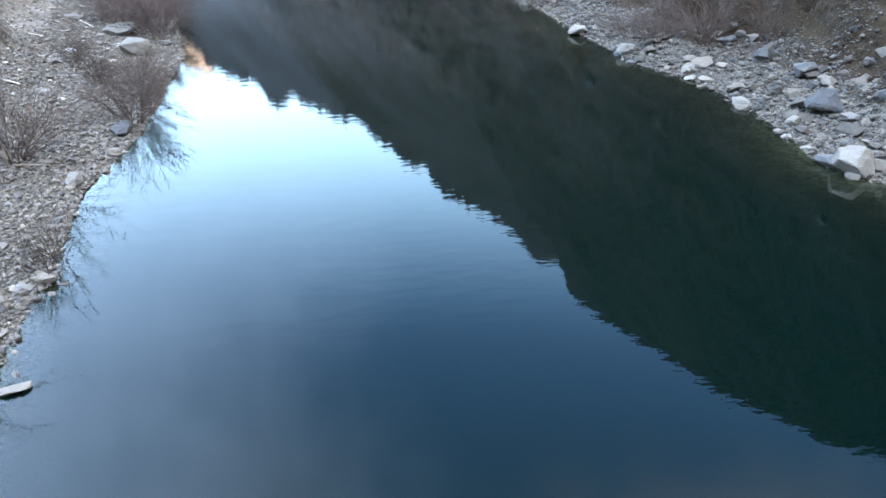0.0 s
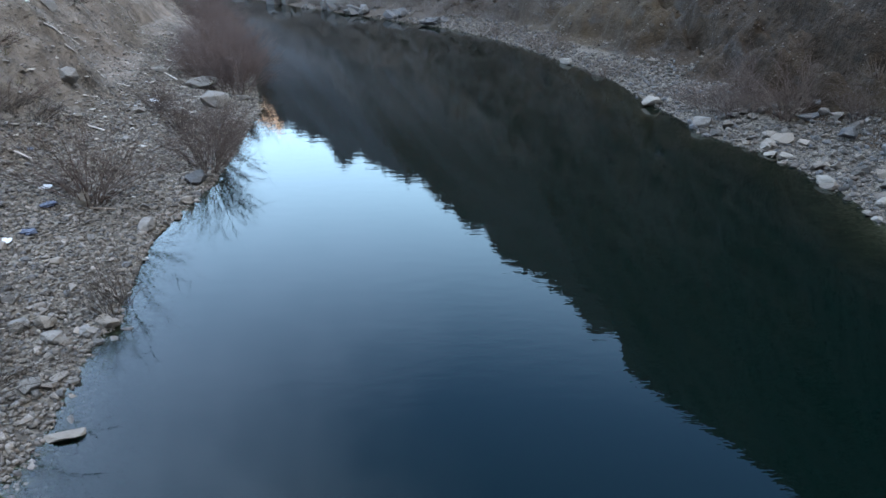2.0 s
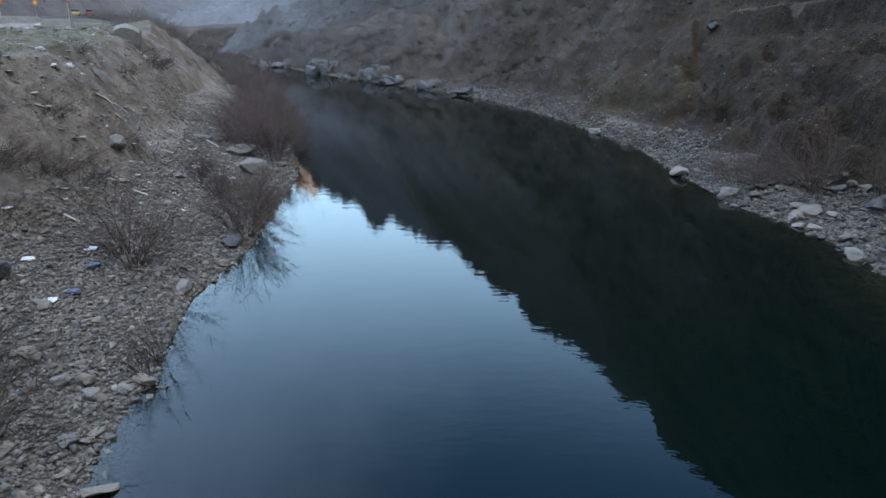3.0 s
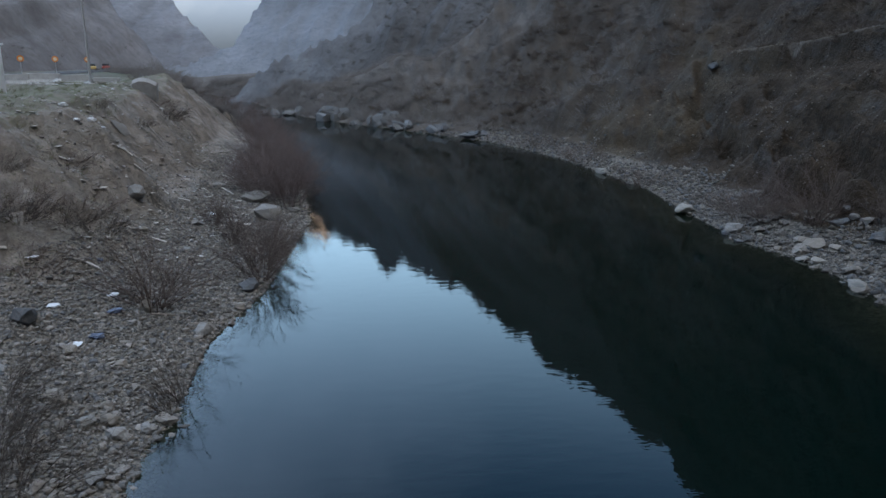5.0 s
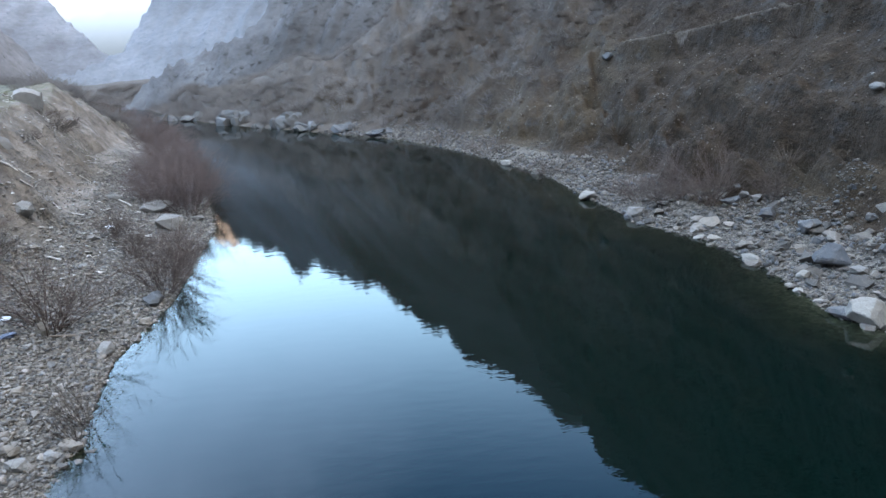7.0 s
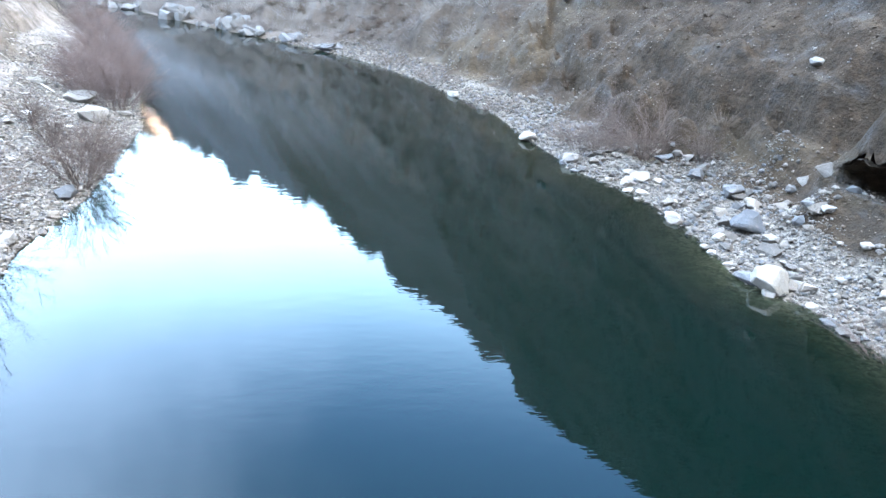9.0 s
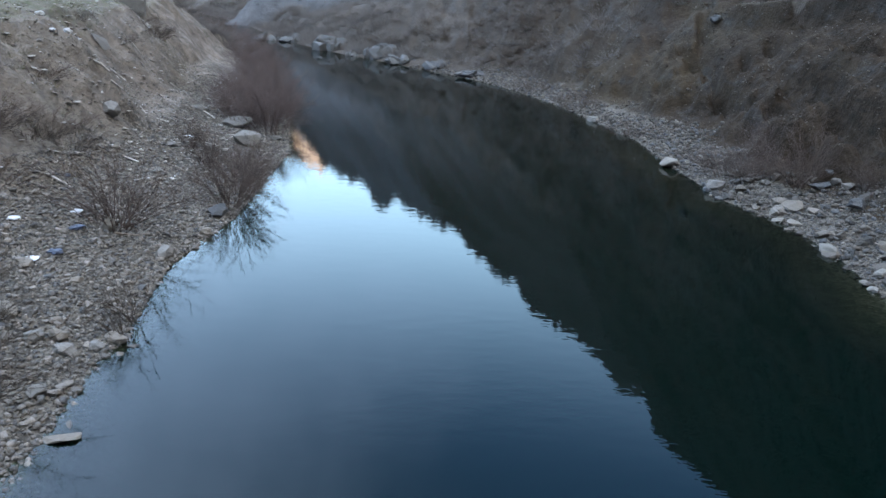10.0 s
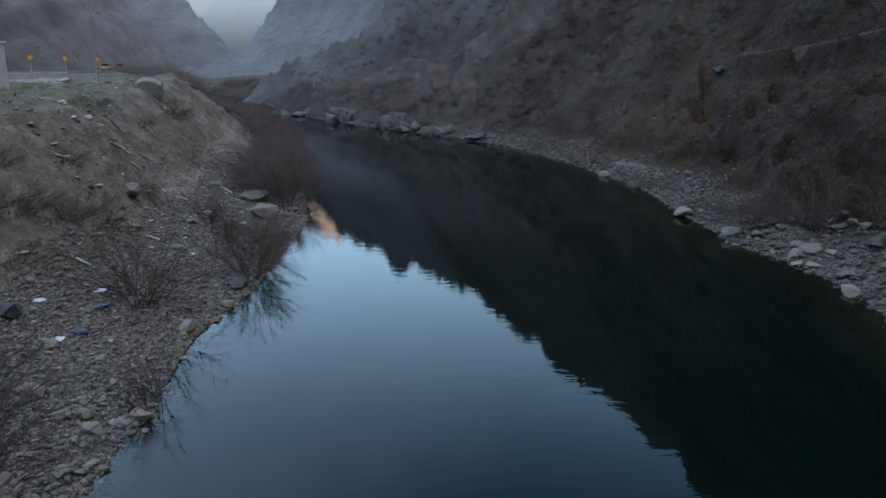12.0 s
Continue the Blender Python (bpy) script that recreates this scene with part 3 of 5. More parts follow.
# paler, bluer scrub tones with the haze put into the colour
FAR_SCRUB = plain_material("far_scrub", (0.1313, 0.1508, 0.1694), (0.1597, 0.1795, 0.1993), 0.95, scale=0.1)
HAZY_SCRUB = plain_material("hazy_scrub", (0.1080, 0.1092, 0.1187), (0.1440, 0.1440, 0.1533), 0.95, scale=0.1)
BEND_SCRUB = plain_material("bend_scrub", (0.1088, 0.1003, 0.0954), (0.1755, 0.1604, 0.1479), 0.95, scale=0.5)
GRASS = plain_material("winter_grass", (0.075, 0.085, 0.045), (0.17, 0.145, 0.09), 0.95, scale=0.6)
CAR_PAINT = plain_material("yellow_car_paint", (0.7, 0.5, 0.2), (0.6, 0.45, 0.2), 0.3)
RED_PAINT = plain_material("red_car_paint", (0.5, 0.06, 0.04), (0.4, 0.06, 0.04), 0.3)
RUBBER = plain_material("tyre_rubber", (0.02, 0.02, 0.02), (0.03, 0.03, 0.03), 0.9)


def link_mesh(name, verts, faces, mat, smooth=False):
    me = bpy.data.meshes.new(name)
    me.from_pydata(verts, [], faces)
    me.materials.append(mat)
    if smooth:
        me.polygons.foreach_set("use_smooth", np.ones(len(me.polygons), bool))
    me.update()
    return me


def part(name, bm, material, parent, label=""):
    """Links a bmesh as one mesh object under a thing or under a part."""
    me = bpy.data.meshes.new(name)
    bm.to_mesh(me)
    bm.free()
    me.materials.append(material)
    ob = new(name, me)
    ob.parent = parent
    return tagged(ob, label)


def box(sx, sy, sz, at=(0, 0, 0), bevel=0.02, turn=0.0):
    bm = bmesh.new()
    bmesh.ops.create_cube(bm, size=1, matrix=Matrix.Translation(at) @ Matrix.Rotation(turn, 4, "Z") @ Matrix.Diagonal((sx, sy, sz, 1)))
    if bevel:
        bmesh.ops.bevel(bm, geom=bm.edges[:], offset=bevel, segments=2, affect="EDGES", profile=0.5)
    return bm


def rod(r0, r1, a, b, sides=10):
    """A tapered round bar from a to b."""
    a, b = Vector(a), Vector(b)
    bm = bmesh.new()
    m = Matrix.Translation((a + b) / 2) @ (b - a).to_track_quat("Z", "Y").to_matrix().to_4x4()
    bmesh.ops.create_cone(bm, cap_ends=True, segments=sides, radius1=r0, radius2=r1, depth=(b - a).length, matrix=m)
    return bm


def hull_stone(rng, n=13, flat=0.6, long=1.0):
    """An angular stone of about one metre: points of a squashed ball, hulled."""
    v = rng.normal(size=(n, 3))
    v /= np.linalg.norm(v, axis=1)[:, None]
    v = v * rng.uniform(0.8, 1.0, (n, 1)) * np.array([0.5 * long, 0.5, 0.5 * flat])
    bm = bmesh.new()
    for q in v:
        bm.verts.new(q)
    hull = bmesh.ops.convex_hull(bm, input=bm.verts[:])
    loose = [g for g in hull["geom_interior"] + hull["geom_unused"] if isinstance(g, bmesh.types.BMVert)]
    bmesh.ops.delete(bm, geom=list(set(loose)), context="VERTS")
    bmesh.ops.recalc_face_normals(bm, faces=bm.faces[:])
    return bm


def boulder_mesh(rng, sx, sy, sz, mat, blocky=0.5):
    """A worn boulder: hulled points, bevelled edges, split and roughened faces."""
    bm = hull_stone(rng, 20 if blocky < 0.7 else 14, 1.0)
    bmesh.ops.dissolve_limit(bm, angle_limit=radians(18), verts=bm.verts[:], edges=bm.edges[:])
    bmesh.ops.bevel(bm, geom=bm.edges[:], offset=0.045, segments=2, affect="EDGES", profile=0.6)
    bmesh.ops.triangulate(bm, faces=bm.faces[:])
    bmesh.ops.subdivide_edges(bm, edges=[e for e in bm.edges if e.calc_length() > 0.16], cuts=2, use_grid_fill=True)
    shift = rng.uniform(-50, 50, 3)
    for v in bm.verts:
        q = v.co * 3.0 + Vector(shift)
        v.co += v.co.normalized() * (0.05 * noise.noise(q) + 0.025 * noise.noise(q * 3.1))
        v.co = Vector((v.co.x * sx, v.co.y * sy, v.co.z * sz))
    me = bpy.data.meshes.new("boulder")
    bm.to_mesh(me)
    bm.free()
    me.materials.append(mat)
    return me


def boulder(x, y, size, mat, label, tall=0.6, deep=0.8, turn=None, sink=0.22, blocky=0.5, name="boulder", group="boulders on the banks", z=None):
    rng = np.random.default_rng(int(abs(x * 131 + y * 977)) + 7)
    me = boulder_mesh(rng, size, size * deep, size * tall, mat, blocky)
    ob = new(name, me)
    base = (max(spot(x, y), -0.15) if z is None else z)
    lie = Matrix.Identity(4)
    if tall < 0.45 and z is None:       # slabs lie flat on the slope
        slope = Vector((spot(x - 0.4, y) - spot(x + 0.4, y), spot(x, y - 0.4) - spot(x, y + 0.4), 0.8)).normalized()
        lie = Vector((0, 0, 1)).rotation_difference(slope).to_matrix().to_4x4()
    ob.matrix_world = Matrix.Translation((x, y, base + size * tall * (0.5 - sink))) @ lie @ pose(0, 0, 0, *rng.uniform(-7, 7, 2), rng.uniform(0, 360) if turn is None else turn)
    return tagged(ob, label, "rock", group)


def raw_mesh(name, verts, faces, mat):
    """A mesh of triangles from arrays."""
    me = bpy.data.meshes.new(name)
    me.vertices.add(len(verts))
    me.vertices.foreach_set("co", verts.astype(np.float32).ravel())
    me.loops.add(faces.size)
    me.loops.foreach_set("vertex_index", faces.astype(np.int32).ravel())
    me.polygons.add(len(faces))
    me.polygons.foreach_set("loop_start", np.arange(0, faces.size, 3, dtype=np.int32))
    me.materials.append(mat)
    me.update(calc_edges=True)
    return me


def scatter(name, label, rng, xy, sizes, mat, flat=(0.4, 0.8), sink=0.25, bury=0.0):
    """Many small angular stones lying on the ground, as one mesh."""
    z = valley(xy[:, 0], xy[:, 1])[0]
    kind = rng.integers(0, 12, len(xy))
    verts, faces, n = [], [], 0
    for i in range(12):
        bm = hull_stone(rng, int(rng.integers(9, 14)), rng.uniform(*flat), rng.uniform(0.9, 1.5))
        bmesh.ops.triangulate(bm, faces=bm.faces[:])
        bm.verts.index_update()
        v = np.array([q.co[:] for q in bm.verts])
        f = np.array([[q.index for q in g.verts] for g in bm.faces])
        bm.free()
        pick = np.nonzero(kind == i)[0]
        count = len(pick)
        a, b, s = rng.uniform(0, 2 * math.pi, (count, 1)), rng.normal(0, 0.25, (count, 1)), sizes[pick][:, None]
        q0, q1, q2 = v[None, :, 0] * s, v[None, :, 1] * s, v[None, :, 2] * s
        q1, q2 = q1 * np.cos(b) - q2 * np.sin(b), q1 * np.sin(b) + q2 * np.cos(b)
        out = np.stack([q0 * np.cos(a) - q1 * np.sin(a) + xy[pick, 0:1], q0 * np.sin(a) + q1 * np.cos(a) + xy[pick, 1:2], q2 + z[pick][:, None] + s * (0.3 - sink) - bury], -1)
        verts.append(out.reshape(-1, 3))
        faces.append((f[None] + (n + np.arange(count) * len(v))[:, None, None]).reshape(-1, 3))
        n += count * len(v)
    ob = new(name, raw_mesh(name, np.concatenate(verts), np.concatenate(faces), mat))
    return tagged(ob, label, "stones", kind="stuff")


def spikes(base, tip, radius):
    """Thin three-sided twigs from base to tip points, as arrays of corners and faces."""
    n = len(base)
    way = tip - base
    side = np.cross(way, np.array([0.31, 0.77, 0.55]))
    side /= np.linalg.norm(side, axis=1)[:, None] + 1e-9
    up = np.cross(side, way)
    up /= np.linalg.norm(up, axis=1)[:, None] + 1e-9
    r = np.asarray(radius).reshape(-1, 1)
    ring = [base + r * (side * math.cos(k) + up * math.sin(k)) for k in (0, 2.1, 4.2)]
    v = np.stack(ring + [tip], 1).reshape(-1, 3)
    i = np.arange(n)[:, None] * 4
    f = np.concatenate([i + np.array([[0, 1, 3]]), i + np.array([[1, 2, 3]]), i + np.array([[2, 0, 3]])])
    return v, f


def twigs_mesh(name, groups, mat):
    vs, fs, n = [], [], 0
    for v, f in groups:
        vs.append(v)
        fs.append(f + n)
        n += len(v)
    return raw_mesh(name, np.concatenate(vs), np.concatenate(fs), mat)


def bush_model(seed, stems, height, spread, twigs, mat, droop=0.0, thick=0.012, foot=0.16):
    """A leafless bush: bent branches from a wide foot, each a mesh with its side shoots and fine twigs."""
    rng = np.random.default_rng(seed)
    a = rng.uniform(0, 2 * math.pi, stems)
    lean = spread * np.sqrt(rng.uniform(0.03, 1, stems))
    root = np.stack([np.cos(a) * lean * foot, np.sin(a) * lean * foot, 0 * a], 1) + rng.normal(0, 0.05, (stems, 3)) * np.array([1, 1, 0])
    tall = height * rng.uniform(0.45, 1.0, stems) * (1 - 0.35 * (lean / spread) ** 2)
    branches = []
    for i in range(stems):
        u = np.linspace(0, 1, 6)
        out = lean[i] * (0.5 * u + 0.5 * u ** 1.6)
        pts = root[i] + np.stack([math.cos(a[i]) * out, math.sin(a[i]) * out, tall[i] * (u - droop * u ** 3)], 1)
        pts = pts + np.cumsum(rng.normal(0, 0.022 * height, (6, 3)), 0) * u[:, None]
        way = np.diff(pts, axis=0)
        groups = [spikes(pts[:-1], pts[1:] + way * 0.6, thick * (1 - 0.17 * np.arange(5)) * rng.uniform(0.7, 1.3))]
        k, w = rng.integers(1, 5, twigs), rng.uniform(0, 1, (twigs, 1))
        at = pts[k] * (1 - w) + pts[k + 1] * w
        aim = way[k] / np.linalg.norm(way[k], axis=1)[:, None] + rng.normal(0, 0.5, (twigs, 3)) + np.array([0, 0, 0.15 - droop])
        size = height * rng.uniform(0.10, 0.28, (twigs, 1))
        tip = at + aim * size
        groups.append(spikes(at, tip, thick * 0.36 * rng.uniform(0.6, 1.2, twigs)))
        for _ in range(3):
            w = rng.uniform(0.25, 0.95, (twigs, 1))
            mid = at * (1 - w) + tip * w
            groups.append(spikes(mid, mid + (aim + rng.normal(0, 0.6, (twigs, 3))) * size * 0.55, thick * 0.22 * np.ones(twigs)))
        branches.append(twigs_mesh("branch", groups, mat))
    return branches


def bush(model, x, y, scale, label, wide=1.0, turn=0.0, z=None, group="bare bushes on the banks"):
    root = new("bush")
    base = max(spot(x, y), 0.0) if z is None else z
    root.matrix_world = pose(x, y, base - 0.03, 0, 0, turn) @ Matrix.Diagonal((scale * wide, scale * wide, scale, 1))
    for me in model:
        new("branch", me).parent = root
    return tagged(root, label, "bush", group)


def tufts(name, label, rng, xyz, sizes, blades, mat, spread=0.5, thin=0.02, category="scrub"):
    """Clumps of dry stalks as one mesh."""
    n = len(xyz)
    groups = []
    for _ in range(blades):
        a, r = rng.uniform(0, 2 * math.pi, n), np.sqrt(rng.uniform(0, 1, n)) * spread
        root = xyz + np.stack([np.cos(a) * r * sizes * 0.35, np.sin(a) * r * sizes * 0.35, -0.05 * sizes], 1)
        tip = root + np.stack([np.cos(a) * r * sizes, np.sin(a) * r * sizes, sizes * rng.uniform(0.4, 1.0, n) * np.sqrt(1.15 - r * r)], 1) + rng.normal(0, 0.12, (n, 3)) * sizes[:, None]
        groups.append(spikes(root, tip, sizes * thin * rng.uniform(0.6, 1.3, n)))
    return tagged(new(name, twigs_mesh(name, groups, mat)), label, category, kind="stuff")


# ---- boulders of the road-side bank ----
for x, y, size, mat, tall, deep, label in (
        (-13.9, 33.3, 1.15, GREY_ROCK, 0.75, 0.8, "pale grey angular boulder on the earth slope"),
        (-12.2, 20.1, 0.95, DARK_ROCK, 0.7, 0.85, "dark rounded boulder among the gravel"),
        (-7.85, 21.8, 0.85, GREY_ROCK, 0.5, 0.7, "grey flat-topped boulder at the water's edge"),
        (-7.0, 16.1, 0.72, TAN_ROCK, 0.5, 0.65, "tan wedge-shaped boulder at the water's edge"),
        (-9.6, 16.4, 0.9, TAN_ROCK, 0.35, 0.65, "broad tan slab lying on the gravel"),
        (-8.65, 15.6, 0.6, GREY_ROCK, 0.6, 0.8, "grey angular stone block on the gravel"),
        (-8.2, 15.8, 0.62, TAN_ROCK, 0.6, 0.8, "tan angular stone block on the gravel"),
        (-7.85, 15.3, 0.72, GREY_ROCK, 0.45, 0.8, "grey flat stone near the water's edge"),
        (-7.5, 26.6, 1.3, DARK_ROCK, 0.4, 0.6, "dark tilted slab at the water's edge"),
        (-7.35, 24.4, 0.65, TAN_ROCK, 0.5, 0.7, "tan stone at the water's edge"),
        (-13.1, 43.8, 1.6, GREY_ROCK, 0.3, 0.5, "long grey slab at the foot of the bank"),
        (-12.2, 44.8, 0.9, TAN_ROCK, 0.4, 0.8, "tan block at the foot of the bank"),
        (-17.6, 41.6, 1.9, GREY_ROCK, 0.10, 0.7, "flat grey slab half buried in the bank"),
        (-9.3, 38.4, 2.3, GREY_ROCK, 0.42, 0.65, "long grey-green slab on the shore"),
        (-10.7, 42.2, 2.1, GREY_ROCK, 0.38, 0.6, "grey weathered slab by the bushes"),
        (-7.5, 13.4, 0.62, GREY_ROCK, 0.4, 0.7, "grey flat stone on fine gravel"),
        (-7.3, 15.7, 0.5, GREY_ROCK, 0.5, 0.8, "small grey block near the water"),
        (-10.5, 19.0, 0.5, TAN_ROCK, 0.55, 0.8, "tan stone among the gravel"),
        (-9.75, 22.5, 0.5, TAN_ROCK, 1.3, 0.5, "upright tan stone at the foot of a bush"),
        (-8.4, 41.2, 0.95, GREY_ROCK, 0.4, 0.8, "grey stone at the shore under the bushes"),
        (-11.6, 17.6, 0.55, GREY_ROCK, 0.5, 0.7, "grey stone on the gravel slope"),
        (-9.0, 18.6, 0.45, TAN_ROCK, 0.5, 0.8, "small tan stone on the gravel"),
        (-12.6, 30.2, 0.6, TAN_ROCK, 0.5, 0.7, "tan broken stone at the slope's foot"),
        (-11.4, 33.6, 0.75, GREY_ROCK, 0.45, 0.6, "pale flat stone at the slope's foot"),
        (-10.6, 29.3, 0.6, GREY_ROCK, 0.4, 0.7, "grey flat stone on the gravel")):
    boulder(x, y, size, mat, label, tall, deep)
boulder(-6.45, 12.1, 0.85, TAN_ROCK, "pale tan slab standing out into the water", 0.2, 0.55, turn=10, z=-0.02, blocky=0.8)

# ---- boulders of the mountain-side bank ----
for x, y, size, mat, tall, deep, label in (
        (12.9, 40.2, 1.5, WHITE_ROCK, 0.48, 0.9, "white angular boulder standing in the shallows"),
        (13.8, 35.1, 1.4, GREY_ROCK, 0.5, 0.7, "grey boulder at the waterline"),
        (13.0, 35.0, 0.7, DARK_ROCK, 0.6, 0.7, "dark wet stone at the waterline"),
        (15.7, 31.2, 1.25, TAN_ROCK, 0.35, 0.9, "broad tan slab on the shingle"),
        (16.2, 30.4, 0.7, TAN_ROCK, 0.45, 0.8, "tan block beside a slab"),
        (14.6, 26.0, 1.15, WHITE_ROCK, 0.45, 0.65, "white flat-topped block at the waterline"),
        (15.1, 23.3, 0.8, WHITE_ROCK, 0.4, 0.7, "pale stone on the shingle"),
        (17.7, 29.7, 1.1, DARK_ROCK, 0.6, 0.8, "dark blue-grey boulder on the shingle"),
        (17.8, 27.1, 1.25, DARK_ROCK, 0.6, 0.8, "dark rounded boulder on the shingle"),
        (16.4, 23.6, 1.95, DARK_ROCK, 0.55, 0.7, "large dark blue-grey boulder on the shingle"),
        (16.5, 22.3, 0.8, GREY_ROCK, 0.5, 0.8, "grey stone beside a dark boulder"),
        (14.35, 18.9, 1.6, WHITE_ROCK, 0.7, 0.85, "large white cracked boulder at the waterline"),
        (13.75, 19.6, 1.2, DARK_ROCK, 0.4, 0.6, "dark wedge of rock in the shallows"),
        (14.0, 22.2, 0.6, WHITE_ROCK, 0.4, 0.7, "white stone in the shallows"),
        (14.2, 22.9, 0.4, WHITE_ROCK, 0.45, 0.8, "small white stone in the shallows"),
        (13.85, 21.0, 0.5, WHITE_ROCK, 0.35, 0.6, "white stone just above the water"),
        (14.5, 30.0, 0.65, WHITE_ROCK, 0.5, 0.8, "white stone at the waterline"),
        (15.0, 29.4, 0.75, WHITE_ROCK, 0.5, 0.7, "pale angular stone on the shingle"),
        (15.6, 27.8, 0.65, TAN_ROCK, 0.5, 0.8, "tan stone on the shingle"),
        (21.2, 28.4, 1.0, GREY_ROCK, 0.45, 0.6, "grey slab stuck in the earth slope"),
        (22.1, 24.7, 0.6, GREY_ROCK, 0.6, 0.8, "grey stone stuck in the earth slope"),
        (17.7, 19.3, 0.5, WHITE_ROCK, 0.8, 0.9, "white round stone on the shingle"),
        (18.0, 18.1, 0.7, GREY_ROCK, 0.5, 0.8, "grey stone below the undercut bank"),
        (14.85, 17.6, 0.48, WHITE_ROCK, 0.5, 0.8, "small white stone at the waterline"),
        (17.9, 21.6, 0.75, GREY_ROCK, 0.5, 0.7, "grey stone on the upper shingle"),
        (16.5, 18.6, 0.5, GREY_ROCK, 0.5, 0.8, "grey stone on the shingle"),
        (11.3, 55.6, 1.7, WHITE_ROCK, 0.35, 0.5, "pale flat rock at the waterline"),
        (12.6, 50.6, 1.3, WHITE_ROCK, 0.5, 0.7, "pale tan boulder at the waterline"),
        (21.3, 59.6, 1.3, CLIFF, 0.6, 0.8, "grey rock sticking out of the slope"),
        (15.1, 31.2, 0.7, WHITE_ROCK, 0.5, 0.8, "pale stone on the shingle")):
    x = max(x, float(np.interp(y, [q[1] for q in RIGHT_SHORE], [q[0] for q in RIGHT_SHORE])) - 0.05)
    boulder(x, y, size, mat, label, tall, deep)
boulder(5.2, 9.4, 0.9, TAN_ROCK, "pale stone lying under the water", 0.25, 0.4, z=-0.32)

# ---- outcrops at the bend ----
def outcrop(x, y, size, mat, label, tall, deep, turn):
    """A knob of jointed bedrock: cracked angular blocks, the tall ones in the middle."""
    rng2 = np.random.default_rng(int(abs(x * 37 + y * 11)))
    root = new("rock_outcrop")
    root.matrix_world = pose(x, y, max(spot(x, y), -0.2), 0, 0, turn)
    for k in range(11):
        a = k * 2.4 + rng2.uniform(-0.3, 0.3)
        r = 0.4 * math.sqrt(k / 10)
        mid = 1 - 1.5 * r
        w = rng2.uniform(0.5, 0.75) if k < 5 else rng2.uniform(0.18, 0.4)
        me = boulder_mesh(rng2, size * w, size * deep * w * rng2.uniform(0.8, 1.2), size * tall * 1.45 * mid * rng2.uniform(0.8, 1.15), mat, 0.8)
        ob = new("block", me)
        ob.parent = root
        ob.matrix_local = pose(r * size * math.cos(a), r * size * deep * math.sin(a), 0.05 * size * tall, *rng2.uniform(-14, 14, 2), rng2.uniform(0, 360))
    return tagged(root, label, "rock", "rock outcrops at the bend")


for x, y, size, tall, deep, mat, label in (
        (-27.0, 127.0, 5.4, 0.42, 0.7, CLIFF, "pale grey rock outcrop at the river bend"),
        (-22.0, 124.5, 5.6, 0.4, 0.7, CLIFF, "pale rounded rock outcrop at the river bend"),
        (-14.6, 111.5, 6.2, 0.55, 0.8, CLIFF, "cracked grey cliff rising from the water"),
        (-10.8, 103.6, 2.2, 0.5, 0.8, CLIFF, "grey rock standing in the water"),
        (-6.4, 101.0, 5.2, 0.55, 0.8, CLIFF, "grey rock knob above the shore"),
        (-3.6, 95.4, 6.0, 0.2, 0.4, CLIFF, "low grey ledge along the waterline"),
        (0.6, 89.6, 4.6, 0.3, 0.6, DARK_ROCK, "dark wet ledge at the waterline"),
        (4.6, 83.4, 4.6, 0.2, 0.6, DARK_ROCK, "broken dark rock ledge at the waterline")):
    outcrop(x, y, size, mat, label, tall, deep, 25)


# the bank that hangs over the undercut: its top goes on with the slope, its underside is an arch
def overhang(label):
    x, y = np.meshgrid(np.linspace(17.2, 23.0, 120), np.linspace(15.8, 25.0, 150))
    top = valley(x, y, False)[0]
    arch = 2.5 + 1.3 * np.sin(math.pi * np.clip((23.7 - y) / 7.2, 0, 1)) ** 0.6 + 0.22 * fbm(x * 0.9, y * 0.9, 3, 101) - 0.12 * (x - 18.6)
    out = ((x - 19.4) / 2.6) ** 2 + ((y - 20.1) / 3.7) ** 2 > 1
    arch = np.where(out, top - 0.3, arch)
    upper = np.maximum(top + np.where(out, -0.08, 0.03), arch)
    n = x.size
    i = np.arange(n).reshape(x.shape)
    quads = np.stack([i[:-1, :-1], i[:-1, 1:], i[1:, 1:], i[1:, :-1]], -1).reshape(-1, 4)
    quads = quads[(top > arch).ravel()[quads].all(axis=1)]
    both = np.concatenate([quads, quads[:, ::-1] + n])
    v = np.concatenate([np.stack([x, y, upper], -1).reshape(-1, 3), np.stack([x, y, arch - 0.02], -1).reshape(-1, 3)])
    me = link_mesh("earth_overhang", v.tolist(), both.tolist(), GROUND, True)
    me.attributes.new("scree", "FLOAT", "POINT").data.foreach_set("value", np.ones(2 * n, np.float32))
    return tagged(new("earth_overhang", me), label, "river bank")


overhang("overhanging lip of bare brown earth above a dark hollow")

# ---- shingle ----
def beach_points(rng, n, line, side, reach, y0, y1, power=1.0):
    y = rng.uniform(y0, y1, n)
    x = np.interp(y, [q[1] for q in line], [q[0] for q in line]) + side * reach * rng.uniform(-0.06, 1, n) ** power if power == 1 else None
    return np.stack([x, y], 1)


